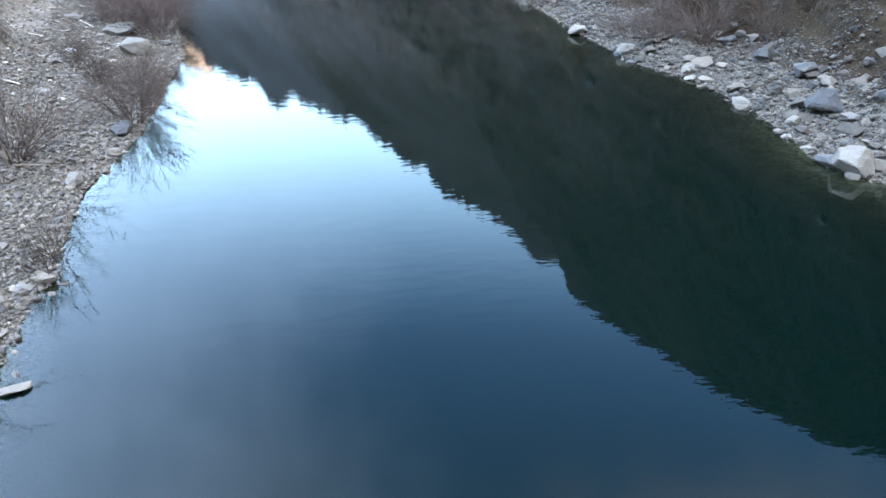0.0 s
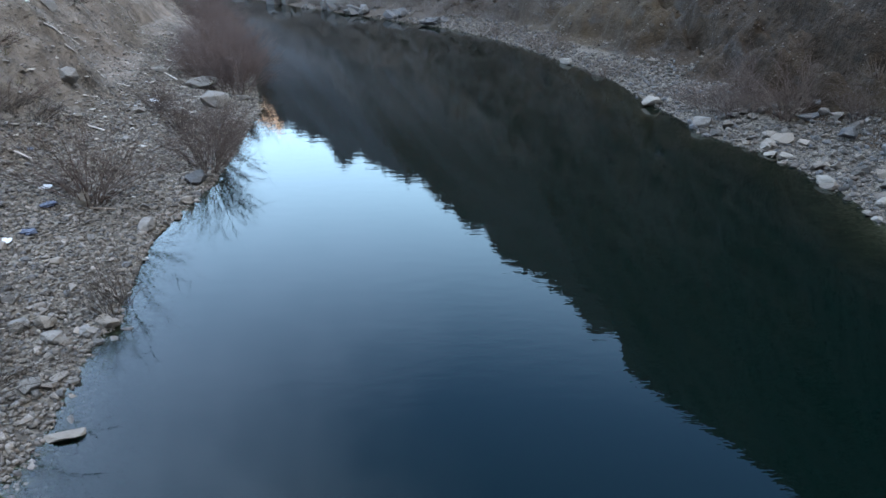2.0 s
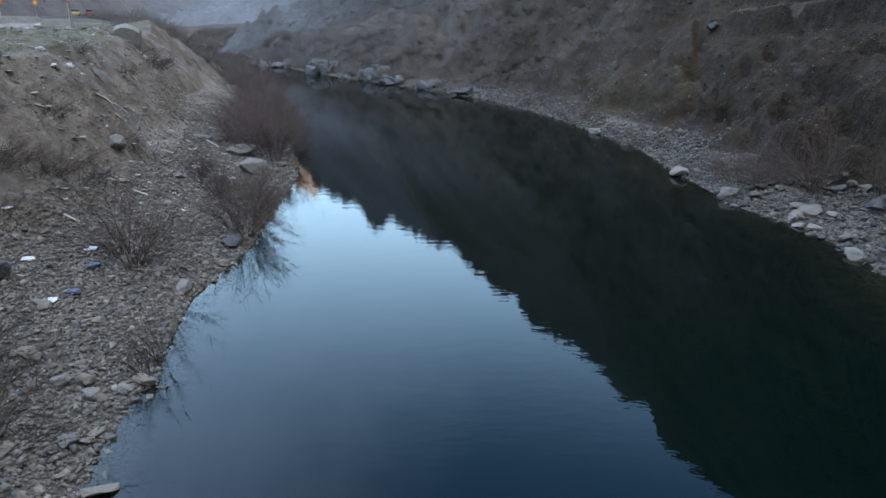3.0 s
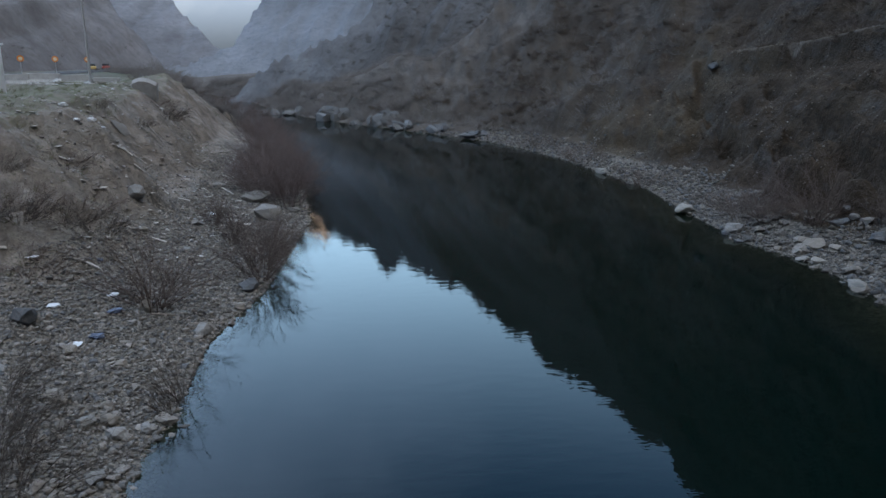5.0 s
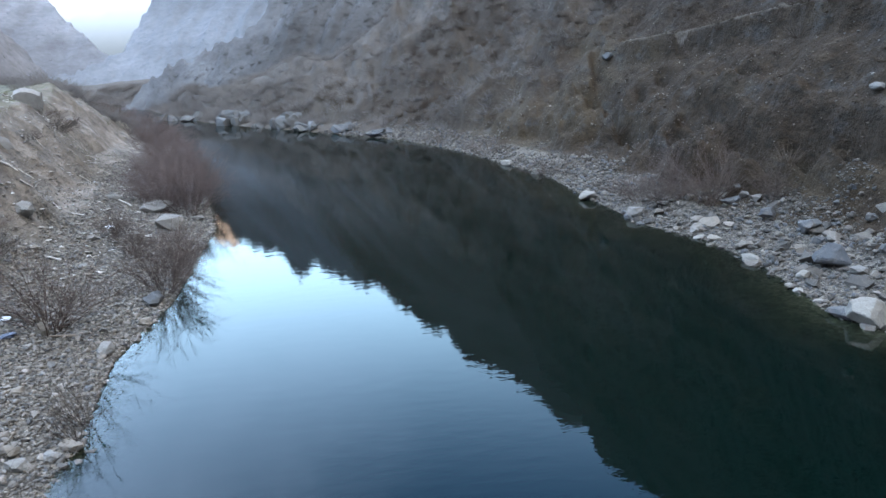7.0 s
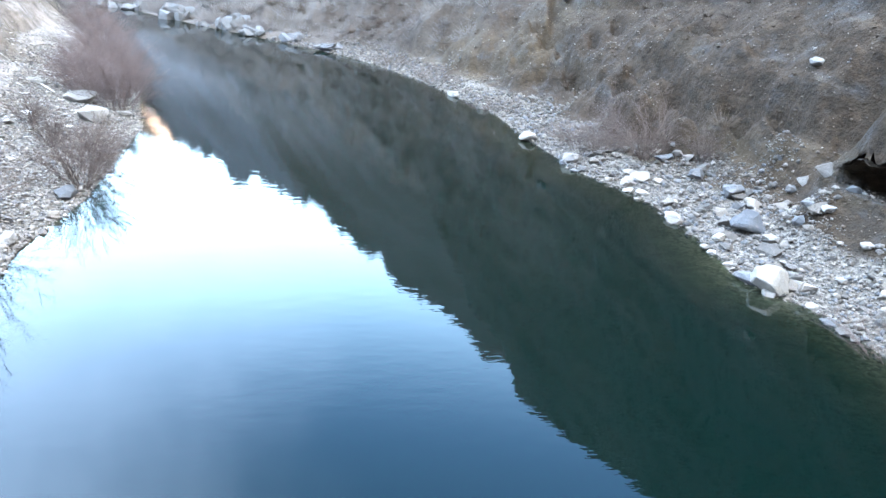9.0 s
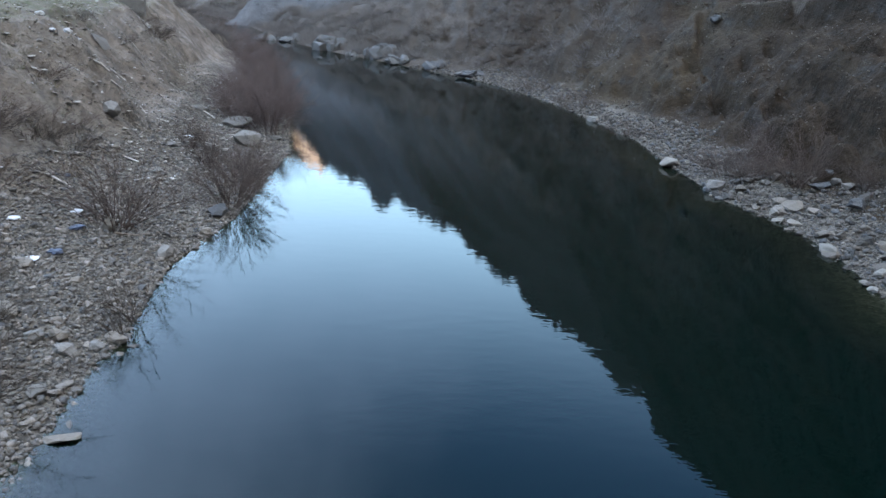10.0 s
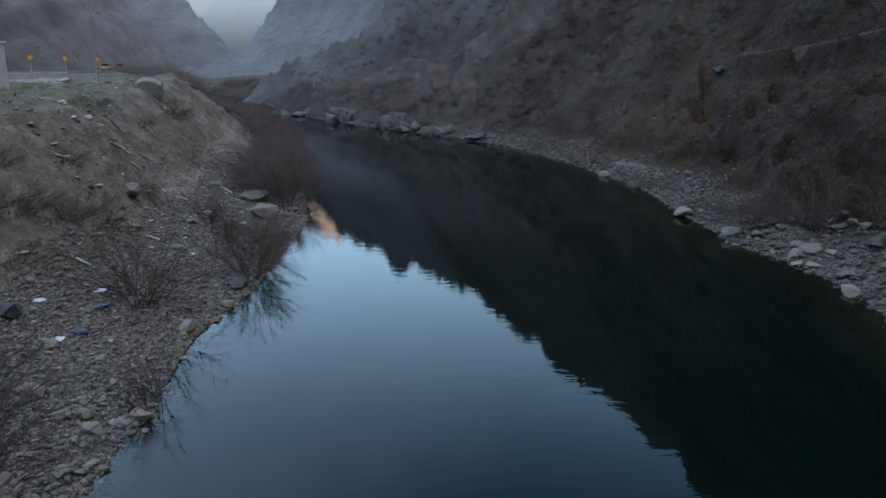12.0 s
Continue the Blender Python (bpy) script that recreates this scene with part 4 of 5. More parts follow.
rng = np.random.default_rng(5)
for name, label, n, line, side, reach, y0, y1, lo, hi, mat in (
        ("gravel", "fine grey gravel on the road-side shore", 20000, LEFT_SHORE, -1, 7.0, 10, 31, 0.05, 0.18, SHINGLE),
        ("shingle", "grey angular shingle on the road-side shore", 1800, LEFT_SHORE, -1, 6.5, 10, 31, 0.12, 0.34, SHINGLE),
        ("shingle", "grey shingle under the bushes on the shore", 8000, LEFT_SHORE, -1, 6.2, 30, 60, 0.06, 0.28, SHINGLE),
        ("gravel", "grey gravel along the mountain-side shore", 22000, RIGHT_SHORE, 1, 5.4, 10, 42, 0.05, 0.2, SHINGLE_PALE),
        ("shingle", "pale shingle along the mountain-side shore", 1300, RIGHT_SHORE, 1, 5.0, 10, 42, 0.16, 0.5, SHINGLE_PALE),
        ("shingle", "pale shingle further along the mountain-side shore", 6500, RIGHT_SHORE, 1, 4.6, 40, 92, 0.10, 0.5, SHINGLE_PALE)):
    xy = beach_points(rng, n, line, side, reach, y0, y1)
    if side > 0:
        away = xy[:, 0] - np.interp(xy[:, 1], [q[1] for q in line], [q[0] for q in line])
        xy = xy[(away < 3.7 + 1.5 * fbm(xy[:, 0] * 0.3, xy[:, 1] * 0.3, 3, 97) + rng.normal(0, 0.3, n)) & (away > rng.uniform(-0.4, 0.5, n))]
        n = len(xy)
    sizes = lo + (hi - lo) * rng.beta(1.2, 3.0, n)
    scatter(name, label, rng, xy, sizes, mat, (0.5, 0.95), 0.16)
# stones strewn over the earth slopes
n = 4200
xy = np.stack([np.interp(yy := rng.uniform(12, 80, n), [q[1] for q in LEFT_SHORE], [q[0] for q in LEFT_SHORE]) - rng.uniform(5.5, 13, n), yy], 1)
scatter("slope_stones", "small grey stones strewn over the earth bank", rng, xy, 0.05 + 0.2 * rng.beta(1, 5, n), SHINGLE_LEFT, (0.5, 0.9), 0.22)
n = 1900
xy = np.stack([np.interp(yy := rng.uniform(10, 85, n), [q[1] for q in RIGHT_SHORE], [q[0] for q in RIGHT_SHORE]) + 4.5 + 32 * rng.beta(1, 1.8, n), yy], 1)
scatter("slope_stones", "small stones strewn over the mountain slope", rng, xy, 0.06 + 0.36 * rng.beta(1, 6, n), SHINGLE, (0.5, 0.9), 0.2)
n = 6500
xy = np.stack([np.interp(yy := rng.uniform(11, 62, n), [q[1] for q in RIGHT_SHORE], [q[0] for q in RIGHT_SHORE]) + 3.0 + 17 * rng.beta(1, 1.9, n), yy], 1)
scatter("slope_stones", "small brown-grey stones in the foot of the mountain slope", rng, xy, 0.05 + 0.28 * rng.beta(1, 6, n), EARTH_STONE, (0.5, 0.9), 0.18)

n = 2600
xy = np.stack([np.interp(yy := rng.uniform(30, 64, n), [q[1] for q in LEFT_SHORE], [q[0] for q in LEFT_SHORE]) - 4.5 - 5.5 * rng.beta(1.3, 1.5, n), yy], 1)
scatter("slope_stones", "broken grey stones along the foot of the earth bank", rng, xy, 0.07 + 0.3 * rng.beta(1, 5, n), SHINGLE_LEFT, (0.4, 0.8), 0.2)

# lumps of earth that break up the slope
for count, y0, y1, lo, hi, reach in ((2600, 12, 60, 0.08, 0.32, 9), (700, 45, 84, 0.15, 0.5, 12)):
    yy = rng.uniform(y0, y1, count)
    xy = np.stack([np.interp(yy, [q[1] for q in RIGHT_SHORE], [q[0] for q in RIGHT_SHORE]) + 4.4 + reach * rng.beta(1, 1.5, count), yy], 1)
    xy = xy[fbm(xy[:, 0] * 0.35, xy[:, 1] * 0.3, 3, 105) > rng.uniform(-0.9, 0.6, count)]
    scatter("earth_clods", "lumps of dry brown earth on the mountain slope", rng, xy, lo + (hi - lo) * rng.beta(1, 2.6, len(xy)), CLOD, (0.45, 0.8), 0.40)

# ---- bushes ----
GREY_BUSH = bush_model(11, 42, 1.0, 0.68, 9, BARK, 0.03, 0.0075)
WILLOW = bush_model(12, 44, 1.0, 0.6, 10, BARK, 0.12, 0.0075, 0.3)
RED_BUSH = bush_model(13, 48, 1.0, 0.6, 22, RED_BARK, 0.05, 0.007, 0.5)
SPRIG = bush_model(14, 15, 1.0, 0.75, 6, DARK_BARK, 0.05, 0.012)
LOW_BUSH = bush_model(15, 36, 1.0, 0.95, 12, BARK, 0.1, 0.009, 0.6)
BRUSH = bush_model(16, 40, 1.0, 1.0, 16, DARK_BARK, 0.1, 0.010, 0.7)
for model, x, y, h, wide, label in (
        (BRUSH, -10.8, 16.0, 1.1, 1.1, "low dark bush on the gravel shore"),
        (BRUSH, -15.1, 25.8, 1.1, 1.1, "low dark brush on the slope of the bank"),
        (BRUSH, -14.4, 27.3, 0.9, 1.4, "low dark brush on the slope of the bank"),
        (BRUSH, -13.5, 28.4, 0.9, 1.3, "low dark brush at the slope's foot"),
        (BRUSH, -16.5, 27.2, 0.9, 1.1, "dark brush on the upper slope of the bank"),
        (BRUSH, -15.5, 24.0, 1.1, 1.2, "low dark brush on the slope of the bank"),
        (BRUSH, -18.1, 50.3, 1.2, 1.0, "dark brush at the edge of the bank"),
        (BRUSH, -18.6, 52.5, 1.1, 1.0, "dark brush at the edge of the bank"),
        (BRUSH, -18.6, 40.9, 0.8, 1.1, "dark weeds at the edge of the bank"),
        (BRUSH, -17.4, 44.5, 0.6, 1.0, "small dark weed on the bank"),
        (GREY_BUSH, -9.75, 23.0, 2.6, 1.25, "leafless grey-brown bush on the gravel"),
        (WILLOW, -7.35, 27.6, 2.3, 0.95, "bare willow bush leaning over the water's edge"),
        (WILLOW, -7.6, 29.8, 2.0, 1.0, "bare willow bush at the shore"),
        (WILLOW, -7.9, 32.4, 1.9, 1.0, "bare willow bush by the water"),
        (GREY_BUSH, -9.4, 32.0, 1.9, 1.0, "thin leafless bush on the shore"),
        (GREY_BUSH, -10.8, 34.5, 1.6, 1.0, "thin leafless bush below the slope"),
        (RED_BUSH, -8.9, 42.4, 2.8, 0.85, "dense red-brown bush at the water's edge"),
        (RED_BUSH, -9.6, 46.0, 2.6, 0.95, "dense red-brown bush beside the river"),
        (RED_BUSH, -10.4, 50.5, 2.6, 1.0, "dense red-brown bush under the bank"),
        (RED_BUSH, -11.6, 56.0, 2.6, 1.0, "red-brown bush at the foot of the bank"),
        (RED_BUSH, -13.4, 61.5, 2.6, 1.1, "red-brown thicket bush by the river"),
        (RED_BUSH, -14.8, 67.0, 2.7, 1.1, "red-brown thicket bush by the river"),
        (RED_BUSH, -16.4, 73.0, 2.7, 1.2, "red-brown thicket bush by the river"),
        (RED_BUSH, -18.6, 80.0, 2.6, 1.2, "red-brown thicket bush by the river"),
        (RED_BUSH, -21.0, 88.0, 2.6, 1.3, "red-brown thicket bush by the river"),
        (RED_BUSH, -25.4, 98.0, 2.8, 1.4, "red-brown thicket bush by the river"),
        (RED_BUSH, -30.0, 108.0, 3.0, 1.4, "red-brown thicket bush by the river"),
        (RED_BUSH, -35.5, 118.0, 3.2, 1.5, "red-brown thicket bush by the river"),
        (RED_BUSH, -10.6, 43.8, 2.5, 1.0, "red-brown bush behind the shore slabs"),
        (RED_BUSH, -11.6, 48.2, 2.6, 1.0, "red-brown bush under the bank"),
        (RED_BUSH, -12.6, 53.2, 2.5, 1.0, "red-brown bush under the bank"),
        (RED_BUSH, -12.9, 58.5, 2.5, 1.0, "red-brown bush at the foot of the bank"),
        (SPRIG, -7.05, 17.3, 1.75, 0.8, "sparse twiggy shrub at the water's edge"),
        (SPRIG, -7.0, 16.4, 1.4, 0.8, "few bare twigs growing at the waterline"),
        (BRUSH, -8.9, 12.6, 1.4, 1.0, "low dark bush on the near gravel"),
        (BRUSH, -9.9, 13.8, 1.5, 1.0, "low dark bush on the near gravel"),
        (LOW_BUSH, -14.4, 28.6, 1.3, 1.2, "low brown brush at the slope's foot"),
        (LOW_BUSH, -15.2, 26.0, 1.3, 1.2, "low dark brush on the slope"),
        (LOW_BUSH, -13.8, 23.6, 1.1, 1.2, "low brown brush on the slope"),
        (LOW_BUSH, -15.8, 31.0, 1.0, 1.2, "low brown brush on the slope"),
        (LOW_BUSH, -20.6, 54.5, 1.0, 1.3, "dark brush at the edge of the bank"),
        (LOW_BUSH, -19.8, 55.5, 0.9, 1.3, "dark brush at the edge of the bank"),
        (GREY_BUSH, 16.8, 33.2, 3.0, 1.15, "large leafless bush at the foot of the slope"),
        (GREY_BUSH, 15.4, 35.3, 2.2, 1.1, "leafless bush on the shingle"),
        (LOW_BUSH, 14.9, 36.8, 1.5, 1.1, "low brown bush near the waterline"),
        (LOW_BUSH, 15.2, 38.6, 1.3, 1.2, "low brown bush near the waterline"),
        (LOW_BUSH, 11.9, 61.5, 1.7, 1.2, "low red-brown bush on the shingle"),
        (LOW_BUSH, 13.3, 49.2, 1.3, 1.3, "low red-brown bush near the waterline"),
        (LOW_BUSH, 9.4, 71.2, 1.5, 1.1, "low red-brown bush on the shingle"),
        (LOW_BUSH, 14.9, 14.2, 1.3, 1.1, "low red-brown bush near the waterline"),
        (LOW_BUSH, 16.4, 13.2, 1.3, 1.2, "low red-brown bush on the shingle"),
        (GREY_BUSH, 18.6, 31.2, 1.8, 1.1, "leafless bush against the earth slope"),
        (GREY_BUSH, 17.3, 38.4, 2.0, 1.2, "leafless bush against the earth slope")):
    bush(model, x, y, h, label, wide, turn=(x * 77 + y * 31) % 360)

# leafless bushes scattered over the mountain slope
for i in range(34):
    y = 14 + 56 * rng.beta(1, 1.1)
    x = float(np.interp(y, [q[1] for q in RIGHT_SHORE], [q[0] for q in RIGHT_SHORE])) + 12 + 22 * rng.beta(1, 1.4)
    bush(LOW_BUSH if i % 3 else GREY_BUSH, x, y, rng.uniform(0.8, 1.7), "leafless grey-brown bush on the mountain slope", 1.15, rng.uniform(0, 360), group="bare bushes on the slope")

# ---- scrub and grass on the slopes ----
n = 7600
yy = rng.uniform(8, 110, n)
xx = np.interp(yy, [q[1] for q in RIGHT_SHORE], [q[0] for q in RIGHT_SHORE]) + 5 + 90 * rng.beta(1, 1.6, n)
keep = (fbm(xx * 0.12, yy * 0.12, 3, 91) > -0.1) & ((valley(xx, yy)[0] > 8.5 + 2.0 * fbm(xx * 0.1, yy * 0.1, 2, 93)) | (yy > 66) | (rng.uniform(0, 1, n) < 0.16))
xx, yy = xx[keep], yy[keep]
tufts("dry_scrub", "dry brown scrub covering the mountain slope", rng, np.stack([xx, yy, valley(xx, yy)[0]], 1), 0.35 + 1.05 * rng.beta(1.2, 2.2, len(xx)), 40, DRY, 0.9, 0.017)
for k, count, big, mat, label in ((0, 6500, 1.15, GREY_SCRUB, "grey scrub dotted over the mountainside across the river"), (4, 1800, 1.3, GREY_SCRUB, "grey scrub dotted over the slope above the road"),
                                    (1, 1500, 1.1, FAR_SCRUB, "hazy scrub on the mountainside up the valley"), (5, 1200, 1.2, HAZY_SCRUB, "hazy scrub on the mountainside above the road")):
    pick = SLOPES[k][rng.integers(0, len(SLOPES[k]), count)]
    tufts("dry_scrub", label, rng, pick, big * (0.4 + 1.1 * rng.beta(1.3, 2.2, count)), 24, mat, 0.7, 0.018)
n = 4200
yy = rng.uniform(66, 240, n)
xx = np.interp(yy, [q[1] for q in RIGHT_SHORE], [q[0] for q in RIGHT_SHORE]) + 4 + 45 * rng.beta(1, 1.6, n)
tufts("dry_scrub", "dry brown scrub on the slope at the river bend", rng, np.stack([xx, yy, valley(xx, yy)[0]], 1), 0.4 + 1.3 * rng.beta(1.2, 2.2, n), 34, BEND_SCRUB, 1.0, 0.013)
n = 2000
yy = rng.uniform(80, 230, n)
xx = np.interp(yy, [q[1] for q in LEFT_SHORE], [q[0] for q in LEFT_SHORE]) - 0.5 - 15 * rng.beta(1, 1.5, n)
tufts("dry_scrub", "dry brown scrub on the flat ground by the river bend", rng, np.stack([xx, yy, valley(xx, yy)[0]], 1), 0.7 + 1.9 * rng.beta(1.2, 2.2, n), 30, BEND_SCRUB, 0.9, 0.015)
n = 1000
yy = rng.uniform(96, 235, n)
xx = np.interp(yy, [q[1] for q in RIGHT_SHORE], [q[0] for q in RIGHT_SHORE]) + 0.6 + 9 * rng.beta(1, 1.3, n)
tufts("dry_scrub", "brown thicket along the far shore of the river bend", rng, np.stack([xx, yy, valley(xx, yy)[0]], 1), 0.9 + 1.9 * rng.beta(1.2, 2.2, n), 34, BEND_SCRUB, 0.9, 0.014)
n = 1300
yy = rng.uniform(12, 75, n)
xx = np.interp(yy, [q[1] for q in LEFT_SHORE], [q[0] for q in LEFT_SHORE]) - rng.uniform(6.5, 22, n)
keep = fbm(xx * 0.2, yy * 0.2, 3, 95) > 0.0
xx, yy = xx[keep], yy[keep]
tufts("dry_grass", "dry grass and weeds on the earth bank", rng, np.stack([xx, yy, valley(xx, yy)[0]], 1), rng.uniform(0.12, 0.45, len(xx)), 16, GRASS, 0.9, 0.02, "grass")

# ---- the road ----
def road_strip():
    t = np.linspace(0, 1, 60)
    x, y = -44 - 44.6 * t, 40 + 190 * t
    n = np.stack([np.full_like(t, 0.97), np.full_like(t, 0.24)], 1)
    verts, faces = [], []
    for i in range(60):
        for w, dz in ((-5.5, -1.6), (-3.5, 0.0), (0, 0.06), (3.5, 0.0), (5.5, -1.6)):
            px, py = x[i] + n[i, 0] * w, y[i] + n[i, 1] * w
            verts.append((px, py, 6.78 + 0.12 * t[i] + dz))
    for i in range(59):
        for k in range(4):
            a = i * 5 + k
            faces.append((a, a + 1, a + 6, a + 5))
    return link_mesh("road", verts, faces, ASPHALT)


tagged(new("road", road_strip()), "grey asphalt road along the top of the bank", "road", kind="structure")


def barrier_piece(length=2.9):
    """A concrete road barrier with a splayed foot."""
    outline = [(-0.28, 0), (0.28, 0), (0.28, 0.08), (0.13, 0.3), (0.09, 0.82), (-0.09, 0.82), (-0.13, 0.3), (-0.28, 0.08)]
    bm = bmesh.new()
    ends = [[bm.verts.new((s * length / 2, p, q)) for p, q in outline] for s in (-1, 1)]
    for i in range(8):
        j = (i + 1) % 8
        bm.faces.new((ends[0][i], ends[0][j], ends[1][j], ends[1][i]))
    bm.faces.new(ends[0][::-1])
    bm.faces.new(ends[1])
    bmesh.ops.recalc_face_normals(bm, faces=bm.faces[:])
    bmesh.ops.bevel(bm, geom=bm.edges[:], offset=0.015, segments=1, affect="EDGES")
    me = bpy.data.meshes.new("road_barrier")
    bm.to_mesh(me)
    bm.free()
    me.materials.append(CONCRETE)
    return me


BARRIER = barrier_piece()
for i in range(5):
    x, y = -38.5 + 2.55 * i * 0.93, 65.4 + 0.42 * i
    ob = new("road_barrier", BARRIER)
    ob.matrix_world = pose(x, y, spot(x, y) - 0.02 + (0 if i < 3 else -0.2 if i < 4 else -0.42), 0, (i * 37 % 5 - 2) * 0.5, 9 + (i * 29 % 7 - 3) * 1.2)
    tagged(ob, "weathered pale concrete road barrier beside the road", "road barrier", "row of road barriers")


def lamp_post(x, y):
    root = new("street_lamp")
    root.location = (x, y, spot(x, y))
    part("pole", rod(0.10, 0.055, (0, 0, 0.3), (0, 0, 10.5), 12), GALVANISED, root)
    part("base", rod(0.16, 0.13, (0, 0, -0.1), (0, 0, 0.5), 12), GALVANISED, root)
    return tagged(root, "tall thin galvanised lamp post beside the road", "street lamp")


lamp_post(-27.8, 62.0)


def road_sign(x, y, turn):
    root = new("road_sign")
    root.matrix_world = pose(x, y, spot(x, y), 0, 0, turn)
    part("post", rod(0.03, 0.03, (0, 0, -0.1), (0, 0, 2.0), 8), GALVANISED, root)
    plate = part("plate", rod(0.3, 0.3, (0, -0.02, 2.05), (0, -0.045, 2.05), 24), SIGN_ORANGE, root, "round orange warning plate")
    part("disc", rod(0.17, 0.17, (0, -0.047, 2.05), (0, -0.055, 2.05), 20), SIGN_PALE, plate, "pale centre of the plate")
    return tagged(root, "round orange road sign on a thin post", "road sign", "orange road signs")


road_sign(-38.6, 72.5, 25)
road_sign(-39.0, 80.0, 25)
road_sign(-41.0, 92.0, 25)


def booth(x, y, turn):
    root = new("booth")
    root.matrix_world = pose(x, y, spot(x, y) - 0.05, 0, 0, turn)
    part("wall", box(2.4, 2.2, 2.55, (0, 0, 1.3), 0.03), BOOTH_PAINT, root)
    part("roof", box(2.6, 2.4, 0.12, (0, 0, 2.63), 0.03), BOOTH_PAINT, root)
    window = part("window", box(0.9, 0.05, 0.8, (0.1, -1.1, 1.75), 0.01), DARK_GLASS, root, "dark booth window")
    part("frame", box(1.0, 0.04, 0.08, (0.1, -1.12, 1.32), 0.01), BOOTH_PAINT, window)
    return tagged(root, "small white painted booth at the edge of the bank", "booth")


booth(-25.7, 42.4, -28)


def car(x, y, z, turn, paint, label):
    root = new("car")
    root.matrix_world = pose(x, y, z, 0, 0, turn)
    bm = box(1.7, 4.1, 0.62, (0, 0, 0.62), 0.12)
    body = part("body", bm, paint, root)
    bm = box(1.45, 2.1, 0.55, (0, -0.2, 1.18), 0.16)
    part("cabin", bm, DARK_GLASS, body)
    for sx in (-0.78, 0.78):
        for sy in (-1.25, 1.25):
            part("wheel", rod(0.31, 0.31, (sx - 0.1, sy, 0.31), (sx + 0.1, sy, 0.31), 14), RUBBER, root)
    return tagged(root, label, "car", "cars on the road")


car(-75.0, 172, 6.9, 23, CAR_PAINT, "small yellow car standing on the far road")
car(-79.0, 189, 6.92, 23, RED_PAINT, "small red car standing on the far road")

# ---- rubble and litter ----
def concrete_block(x, y):
    bm = box(1.75, 1.1, 1.7, (0, 0, 0.7), 0.05)
    bmesh.ops.triangulate(bm, faces=bm.faces[:])
    bmesh.ops.subdivide_edges(bm, edges=[e for e in bm.edges if e.calc_length() > 0.5], cuts=3, use_grid_fill=True)
    for v in bm.verts:
        v.co += Vector((0.06, 0.05, 0.06)) * noise.noise(v.co * 1.7) + Vector((0.02, 0.02, 0.02)) * noise.noise(v.co * 6)
        if v.co.z > 0.6:
            v.co.z -= (v.co.z - 0.6) * min(0.7, 0.55 * max(0, abs(v.co.x + 0.15) - 0.35) + 0.35 * abs(v.co.y))
    me = bpy.data.meshes.new("concrete_block")
    bm.to_mesh(me)
    bm.free()
    me.materials.append(OLD_CONCRETE)
    ob = new("concrete_block", me)
    ob.matrix_world = pose(x, y, spot(x, y) - 0.15, 8, 0, 14)
    return tagged(ob, "large broken lump of grey concrete at the bank's edge", "concrete block", "dumped rubble")


concrete_block(-22.3, 58.6)
n = 210
tt = rng.uniform(0, 1, n)
xy = np.stack([-33.5 + 12.5 * tt + rng.normal(0, 0.25, n), 61.5 - 3.0 * tt + rng.normal(0, 0.5, n)], 1)
scatter("rubble", "pale broken rubble dumped along the bank's edge", rng, xy, 0.2 + 0.8 * rng.beta(1, 3.5, n), RUBBLE, (0.2, 0.6))
n = 60
xy = np.stack([-21.0 + rng.normal(0, 0.7, n), 55.0 + rng.normal(0, 1.2, n)], 1)
scatter("rubble", "white rubble spilled below a concrete block", rng, xy, 0.2 + 0.5 * rng.beta(1, 3, n), RUBBLE, (0.2, 0.6))
n = 1500
yy = 27 + 39 * rng.beta(1.3, 1.5, n)
xx = np.interp(yy, [q[1] for q in LEFT_SHORE], [q[0] for q in LEFT_SHORE]) - rng.uniform(3, 13, n)
keep = fbm(xx * 0.15, yy * 0.15, 2, 99) > rng.uniform(-0.9, 0.9, n)
scatter("litter", "scraps of white rubbish strewn over the bank", rng, np.stack([xx, yy], 1)[keep], 0.06 + 0.26 * rng.beta(1, 5, int(keep.sum())), LITTER, (0.25, 0.5), 0.12)
n = 260
yy = 26 + 34 * rng.beta(1.3, 1.6, n)
xx = np.interp(yy, [q[1] for q in LEFT_SHORE], [q[0] for q in LEFT_SHORE]) - rng.uniform(2.5, 12, n)
scatter("litter", "broken pale boards and shards strewn over the bank", rng, np.stack([xx, yy], 1), 0.22 + 0.4 * rng.beta(1, 3, n), OLD_WOOD, (0.1, 0.2), 0.22)


def crumpled(x, y, size, mat, label, name="plastic_bag", flat=0.6):
    """A crumpled bag or sheet of plastic film."""
    rng2 = np.random.default_rng(int(abs(x * 53 + y * 911)))
    bm = bmesh.new()
    bmesh.ops.create_icosphere(bm, subdivisions=3, radius=0.5)
    off = Vector(rng2.uniform(-40, 40, 3))
    for v in bm.verts:
        k = 1 + 0.45 * noise.noise(v.co * 3 + off) + 0.25 * noise.noise(v.co * 8 + off)
        v.co = Vector((v.co.x * k * size * 1.2, v.co.y * k * size * 0.9, v.co.z * k * size * flat))
    me = bpy.data.meshes.new(name)
    bm.to_mesh(me)
    bm.free()
    me.materials.append(mat)
    ob = new(name, me)
    ob.matrix_world = pose(x, y, spot(x, y) + size * flat * 0.35, 0, 0, rng2.uniform(0, 360))
    return tagged(ob, label, "litter", "rubbish on the bank")


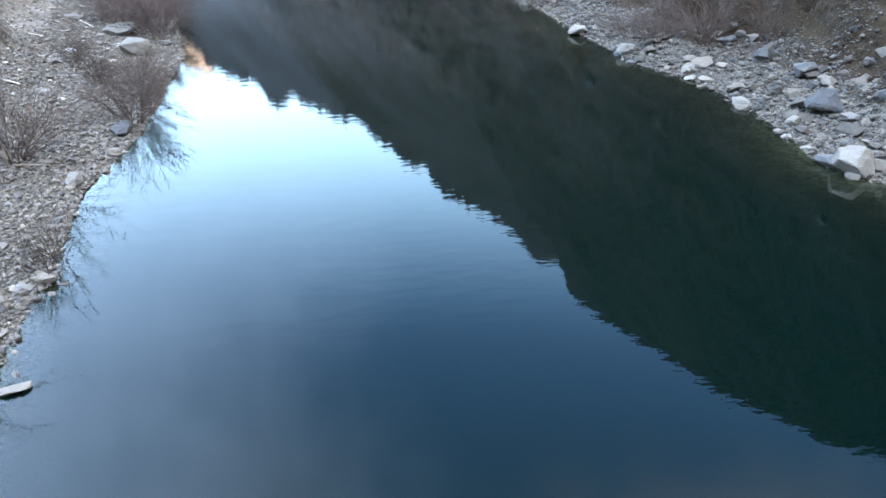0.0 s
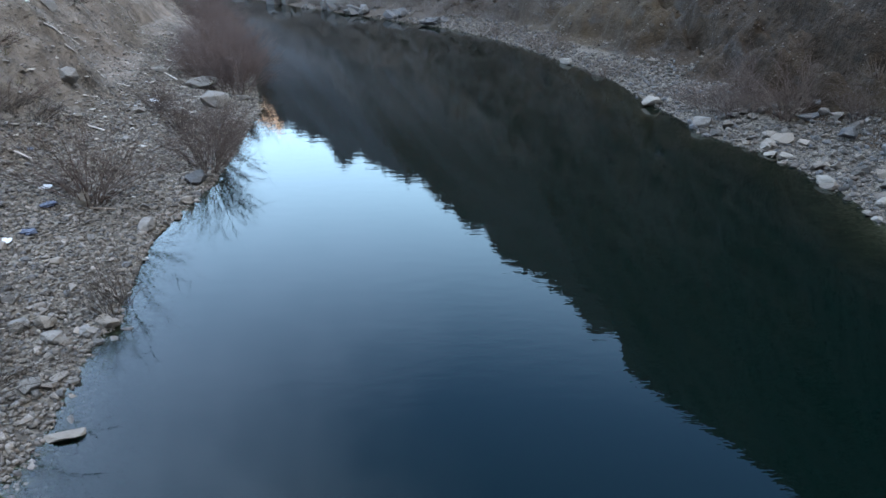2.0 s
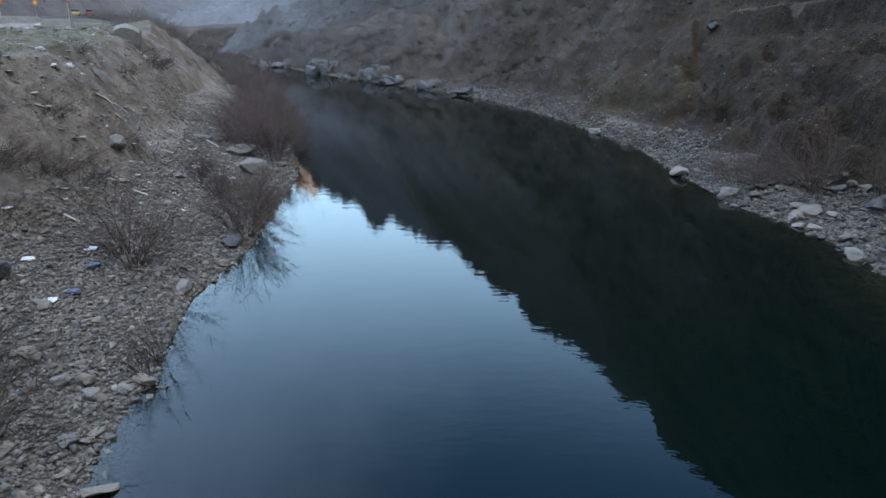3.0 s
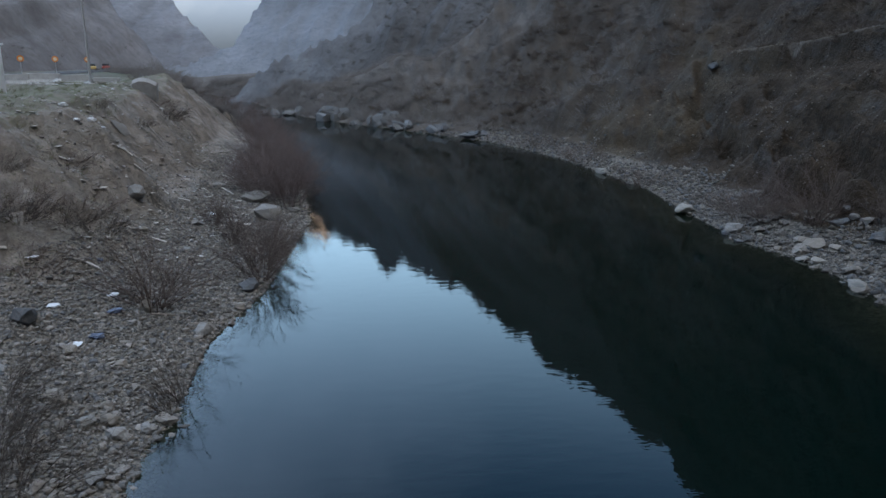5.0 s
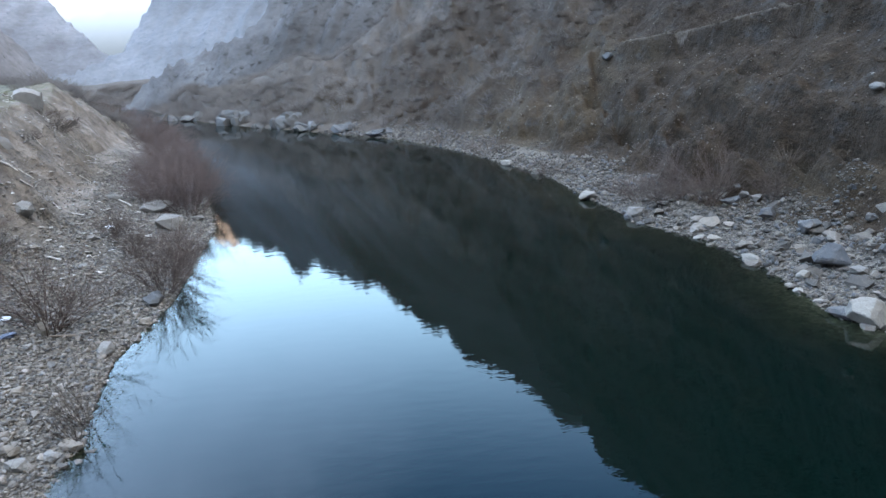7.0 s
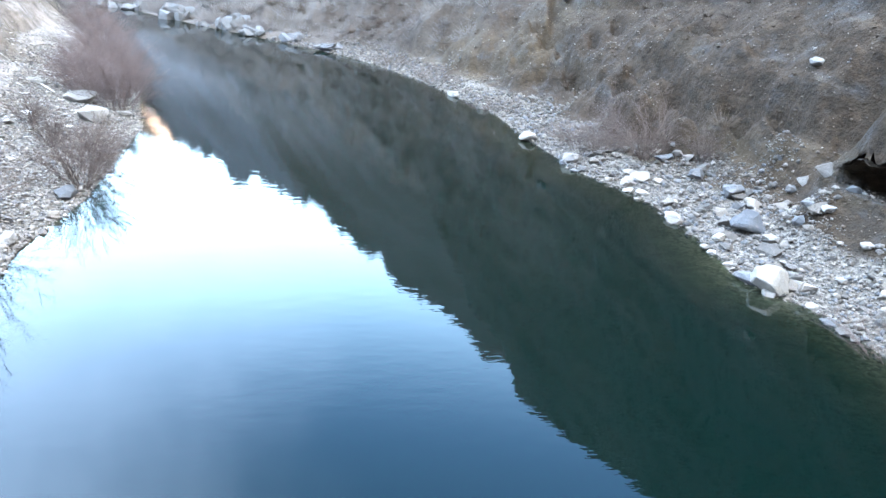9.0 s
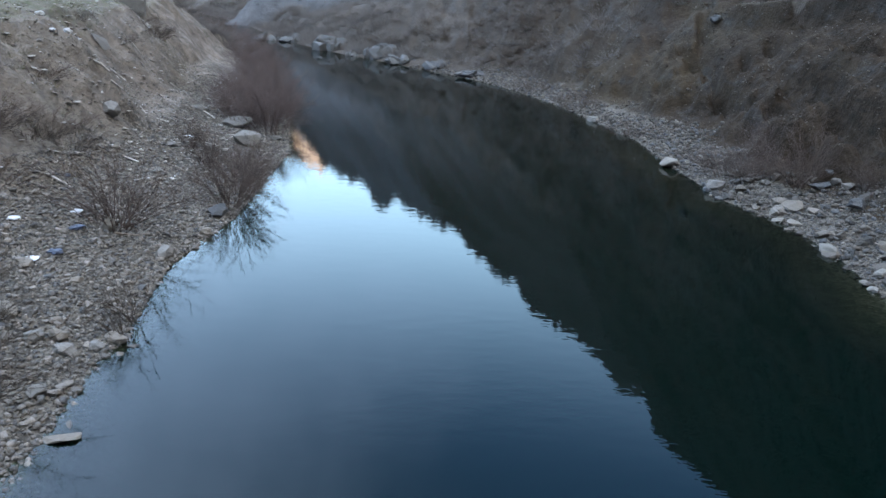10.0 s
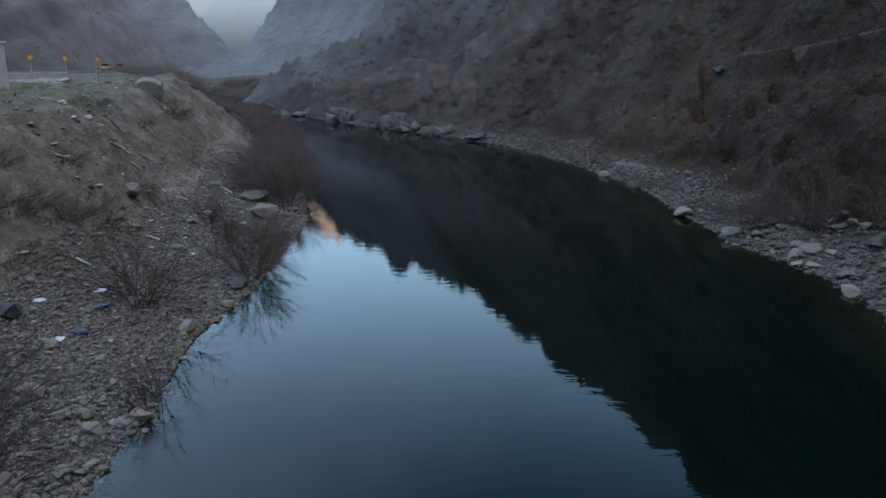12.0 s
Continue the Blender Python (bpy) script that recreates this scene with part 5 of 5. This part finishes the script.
for x, y, size, mat, flat, label in (
        (-18.4, 37.0, 0.36, PLASTIC, 0.8, "full white plastic bag on the earth bank"),
        (-16.2, 34.9, 0.28, PLASTIC, 0.8, "full white plastic bag on the slope"),
        (-16.6, 34.3, 0.28, PLASTIC, 0.5, "torn white plastic bag on the slope"),
        (-15.9, 35.3, 0.2, PLASTIC, 0.4, "scrap of white plastic on the slope"),
        (-11.2, 23.4, 0.5, PLASTIC, 0.18, "flattened white plastic sheet on the gravel"),
        (-10.6, 19.5, 0.38, PLASTIC, 0.15, "flattened white plastic strip on the gravel"),
        (-10.3, 20.2, 0.36, BLUE_PLASTIC, 0.4, "crumpled dark blue plastic on the gravel"),
        (-10.5, 22.0, 0.36, BLUE_PLASTIC, 0.4, "crumpled blue cloth on the gravel"),
        (-12.2, 21.7, 0.34, PLASTIC, 0.3, "torn white plastic caught in the stones"),
        (-14.0, 24.2, 0.36, PLASTIC, 0.12, "flat white plastic sheet on the slope"),
        (-12.6, 26.0, 0.3, BLUE_PLASTIC, 0.3, "scrap of blue plastic below the slope"),
        (-31.5, 64.2, 0.55, PLASTIC, 0.7, "white plastic bag before the road barriers"),
        (-20.0, 53.0, 0.5, PLASTIC, 0.25, "white plastic sheet at the bank's edge"),
        (-11.6, 36.5, 0.5, PLASTIC, 0.15, "white plastic strip at the slope's foot"),
        (-10.0, 40.5, 0.3, PLASTIC, 0.3, "scrap of white plastic by the slabs"),
        (-13.0, 18.6, 0.3, PLASTIC, 0.3, "scrap of white plastic on the gravel slope")):
    crumpled(x, y, size, mat, label, flat=flat)


def plank(x, y, length, turn, mat, label, wide=0.1):
    z0, step_ = spot(x, y), 0.4 * length
    a = radians(turn)
    z1, z2 = spot(x + math.cos(a) * step_, y + math.sin(a) * step_), spot(x - math.cos(a) * step_, y - math.sin(a) * step_)
    bm = box(length, wide, 0.035, (0, 0, 0), 0.006)
    bmesh.ops.subdivide_edges(bm, edges=[e for e in bm.edges if e.calc_length() > length * 0.6], cuts=5)
    for v in bm.verts:
        v.co.z += 0.02 * math.sin(v.co.x * 2.3 + x)
    me = bpy.data.meshes.new("plank")
    bm.to_mesh(me)
    bm.free()
    me.materials.append(mat)
    ob = new("plank", me)
    along = Vector((math.cos(a) * 2 * step_, math.sin(a) * 2 * step_, z1 - z2)).normalized()
    slope = Vector((spot(x - 0.3, y) - spot(x + 0.3, y), spot(x, y - 0.3) - spot(x, y + 0.3), 0.6)).normalized()
    across = slope.cross(along).normalized()
    turn_ = Matrix((along, across, along.cross(across))).transposed().to_4x4()
    ob.matrix_world = Matrix.Translation(Vector((x, y, max(z0, (z1 + z2) / 2))) + 0.05 * slope) @ turn_
    return tagged(ob, label, "plank", "planks on the bank")


for x, y, length, turn, mat in (
        (-16.0, 31.4, 0.6, 71, OLD_WOOD), (-15.1, 35.1, 0.6, 67, OLD_WOOD), (-14.9, 35.3, 0.5, 29, OLD_WOOD), (-16.3, 39.9, 1.3, 54, OLD_WOOD), (-16.3, 39.4, 0.7, 36, OLD_WOOD),
        (-14.4, 35.2, 0.8, 73, OLD_WOOD), (-14.6, 40.6, 0.8, -50, OLD_WOOD), (-15.0, 54.6, 2.6, -64, OLD_WOOD), (-14.1, 37.4, 0.8, -51, OLD_WOOD), (-16.9, 28.2, 0.6, -27, BROWN_WOOD),
        (-14.8, 23.8, 0.5, 58, OLD_WOOD), (-11.9, 30.0, 0.6, -1, OLD_WOOD), (-13.2, 37.5, 0.6, 34, OLD_WOOD), (-12.5, 25.2, 0.6, 16, OLD_WOOD), (-12.5, 43.0, 1.2, -43, OLD_WOOD),
        (-15.6, 47.0, 1.0, 46, OLD_WOOD), (-9.2, 22.6, 0.9, 40, BROWN_WOOD), (-13.6, 47.5, 1.4, -48, OLD_WOOD), (-16.9, 52.0, 2.6, -58, BROWN_WOOD), (-17.4, 45.5, 0.9, 20, OLD_WOOD)):
    plank(x, y, length, turn, mat, "bleached wooden plank lying on the bank" if mat is OLD_WOOD else "brown driftwood plank lying on the bank")

# ---- single stones of the shores ----
protos = []
for i in range(9):
    bm = hull_stone(rng, 12, rng.uniform(0.4, 0.75), rng.uniform(0.9, 1.4))
    pair = []
    for mat in (STONE, STONE_PALE):
        me = bpy.data.meshes.new("stone")
        bm.to_mesh(me)
        me.materials.append(mat)
        pair.append(me)
    bm.free()
    protos.append(pair)
for k, (line, side, reach, y0, y1) in enumerate(((LEFT_SHORE, -1, 5.5, 11, 26), (RIGHT_SHORE, 1, 4.8, 15, 36))):
    xy = beach_points(rng, 150, line, side, reach, y0, y1)
    zz = valley(xy[:, 0], xy[:, 1])[0]
    for (x, y), z0 in zip(xy, zz):
        s = rng.uniform(0.16, 0.38) if k == 0 else 0.3 + 0.65 * rng.beta(1, 2)
        ob = new("stone", protos[int(rng.integers(9))][k])
        ob.parent = ground
        ob.matrix_world = pose(x, y, z0 + 0.12 * s, *rng.uniform(-14, 14, 2), rng.uniform(0, 360)) @ Matrix.Scale(s, 4)
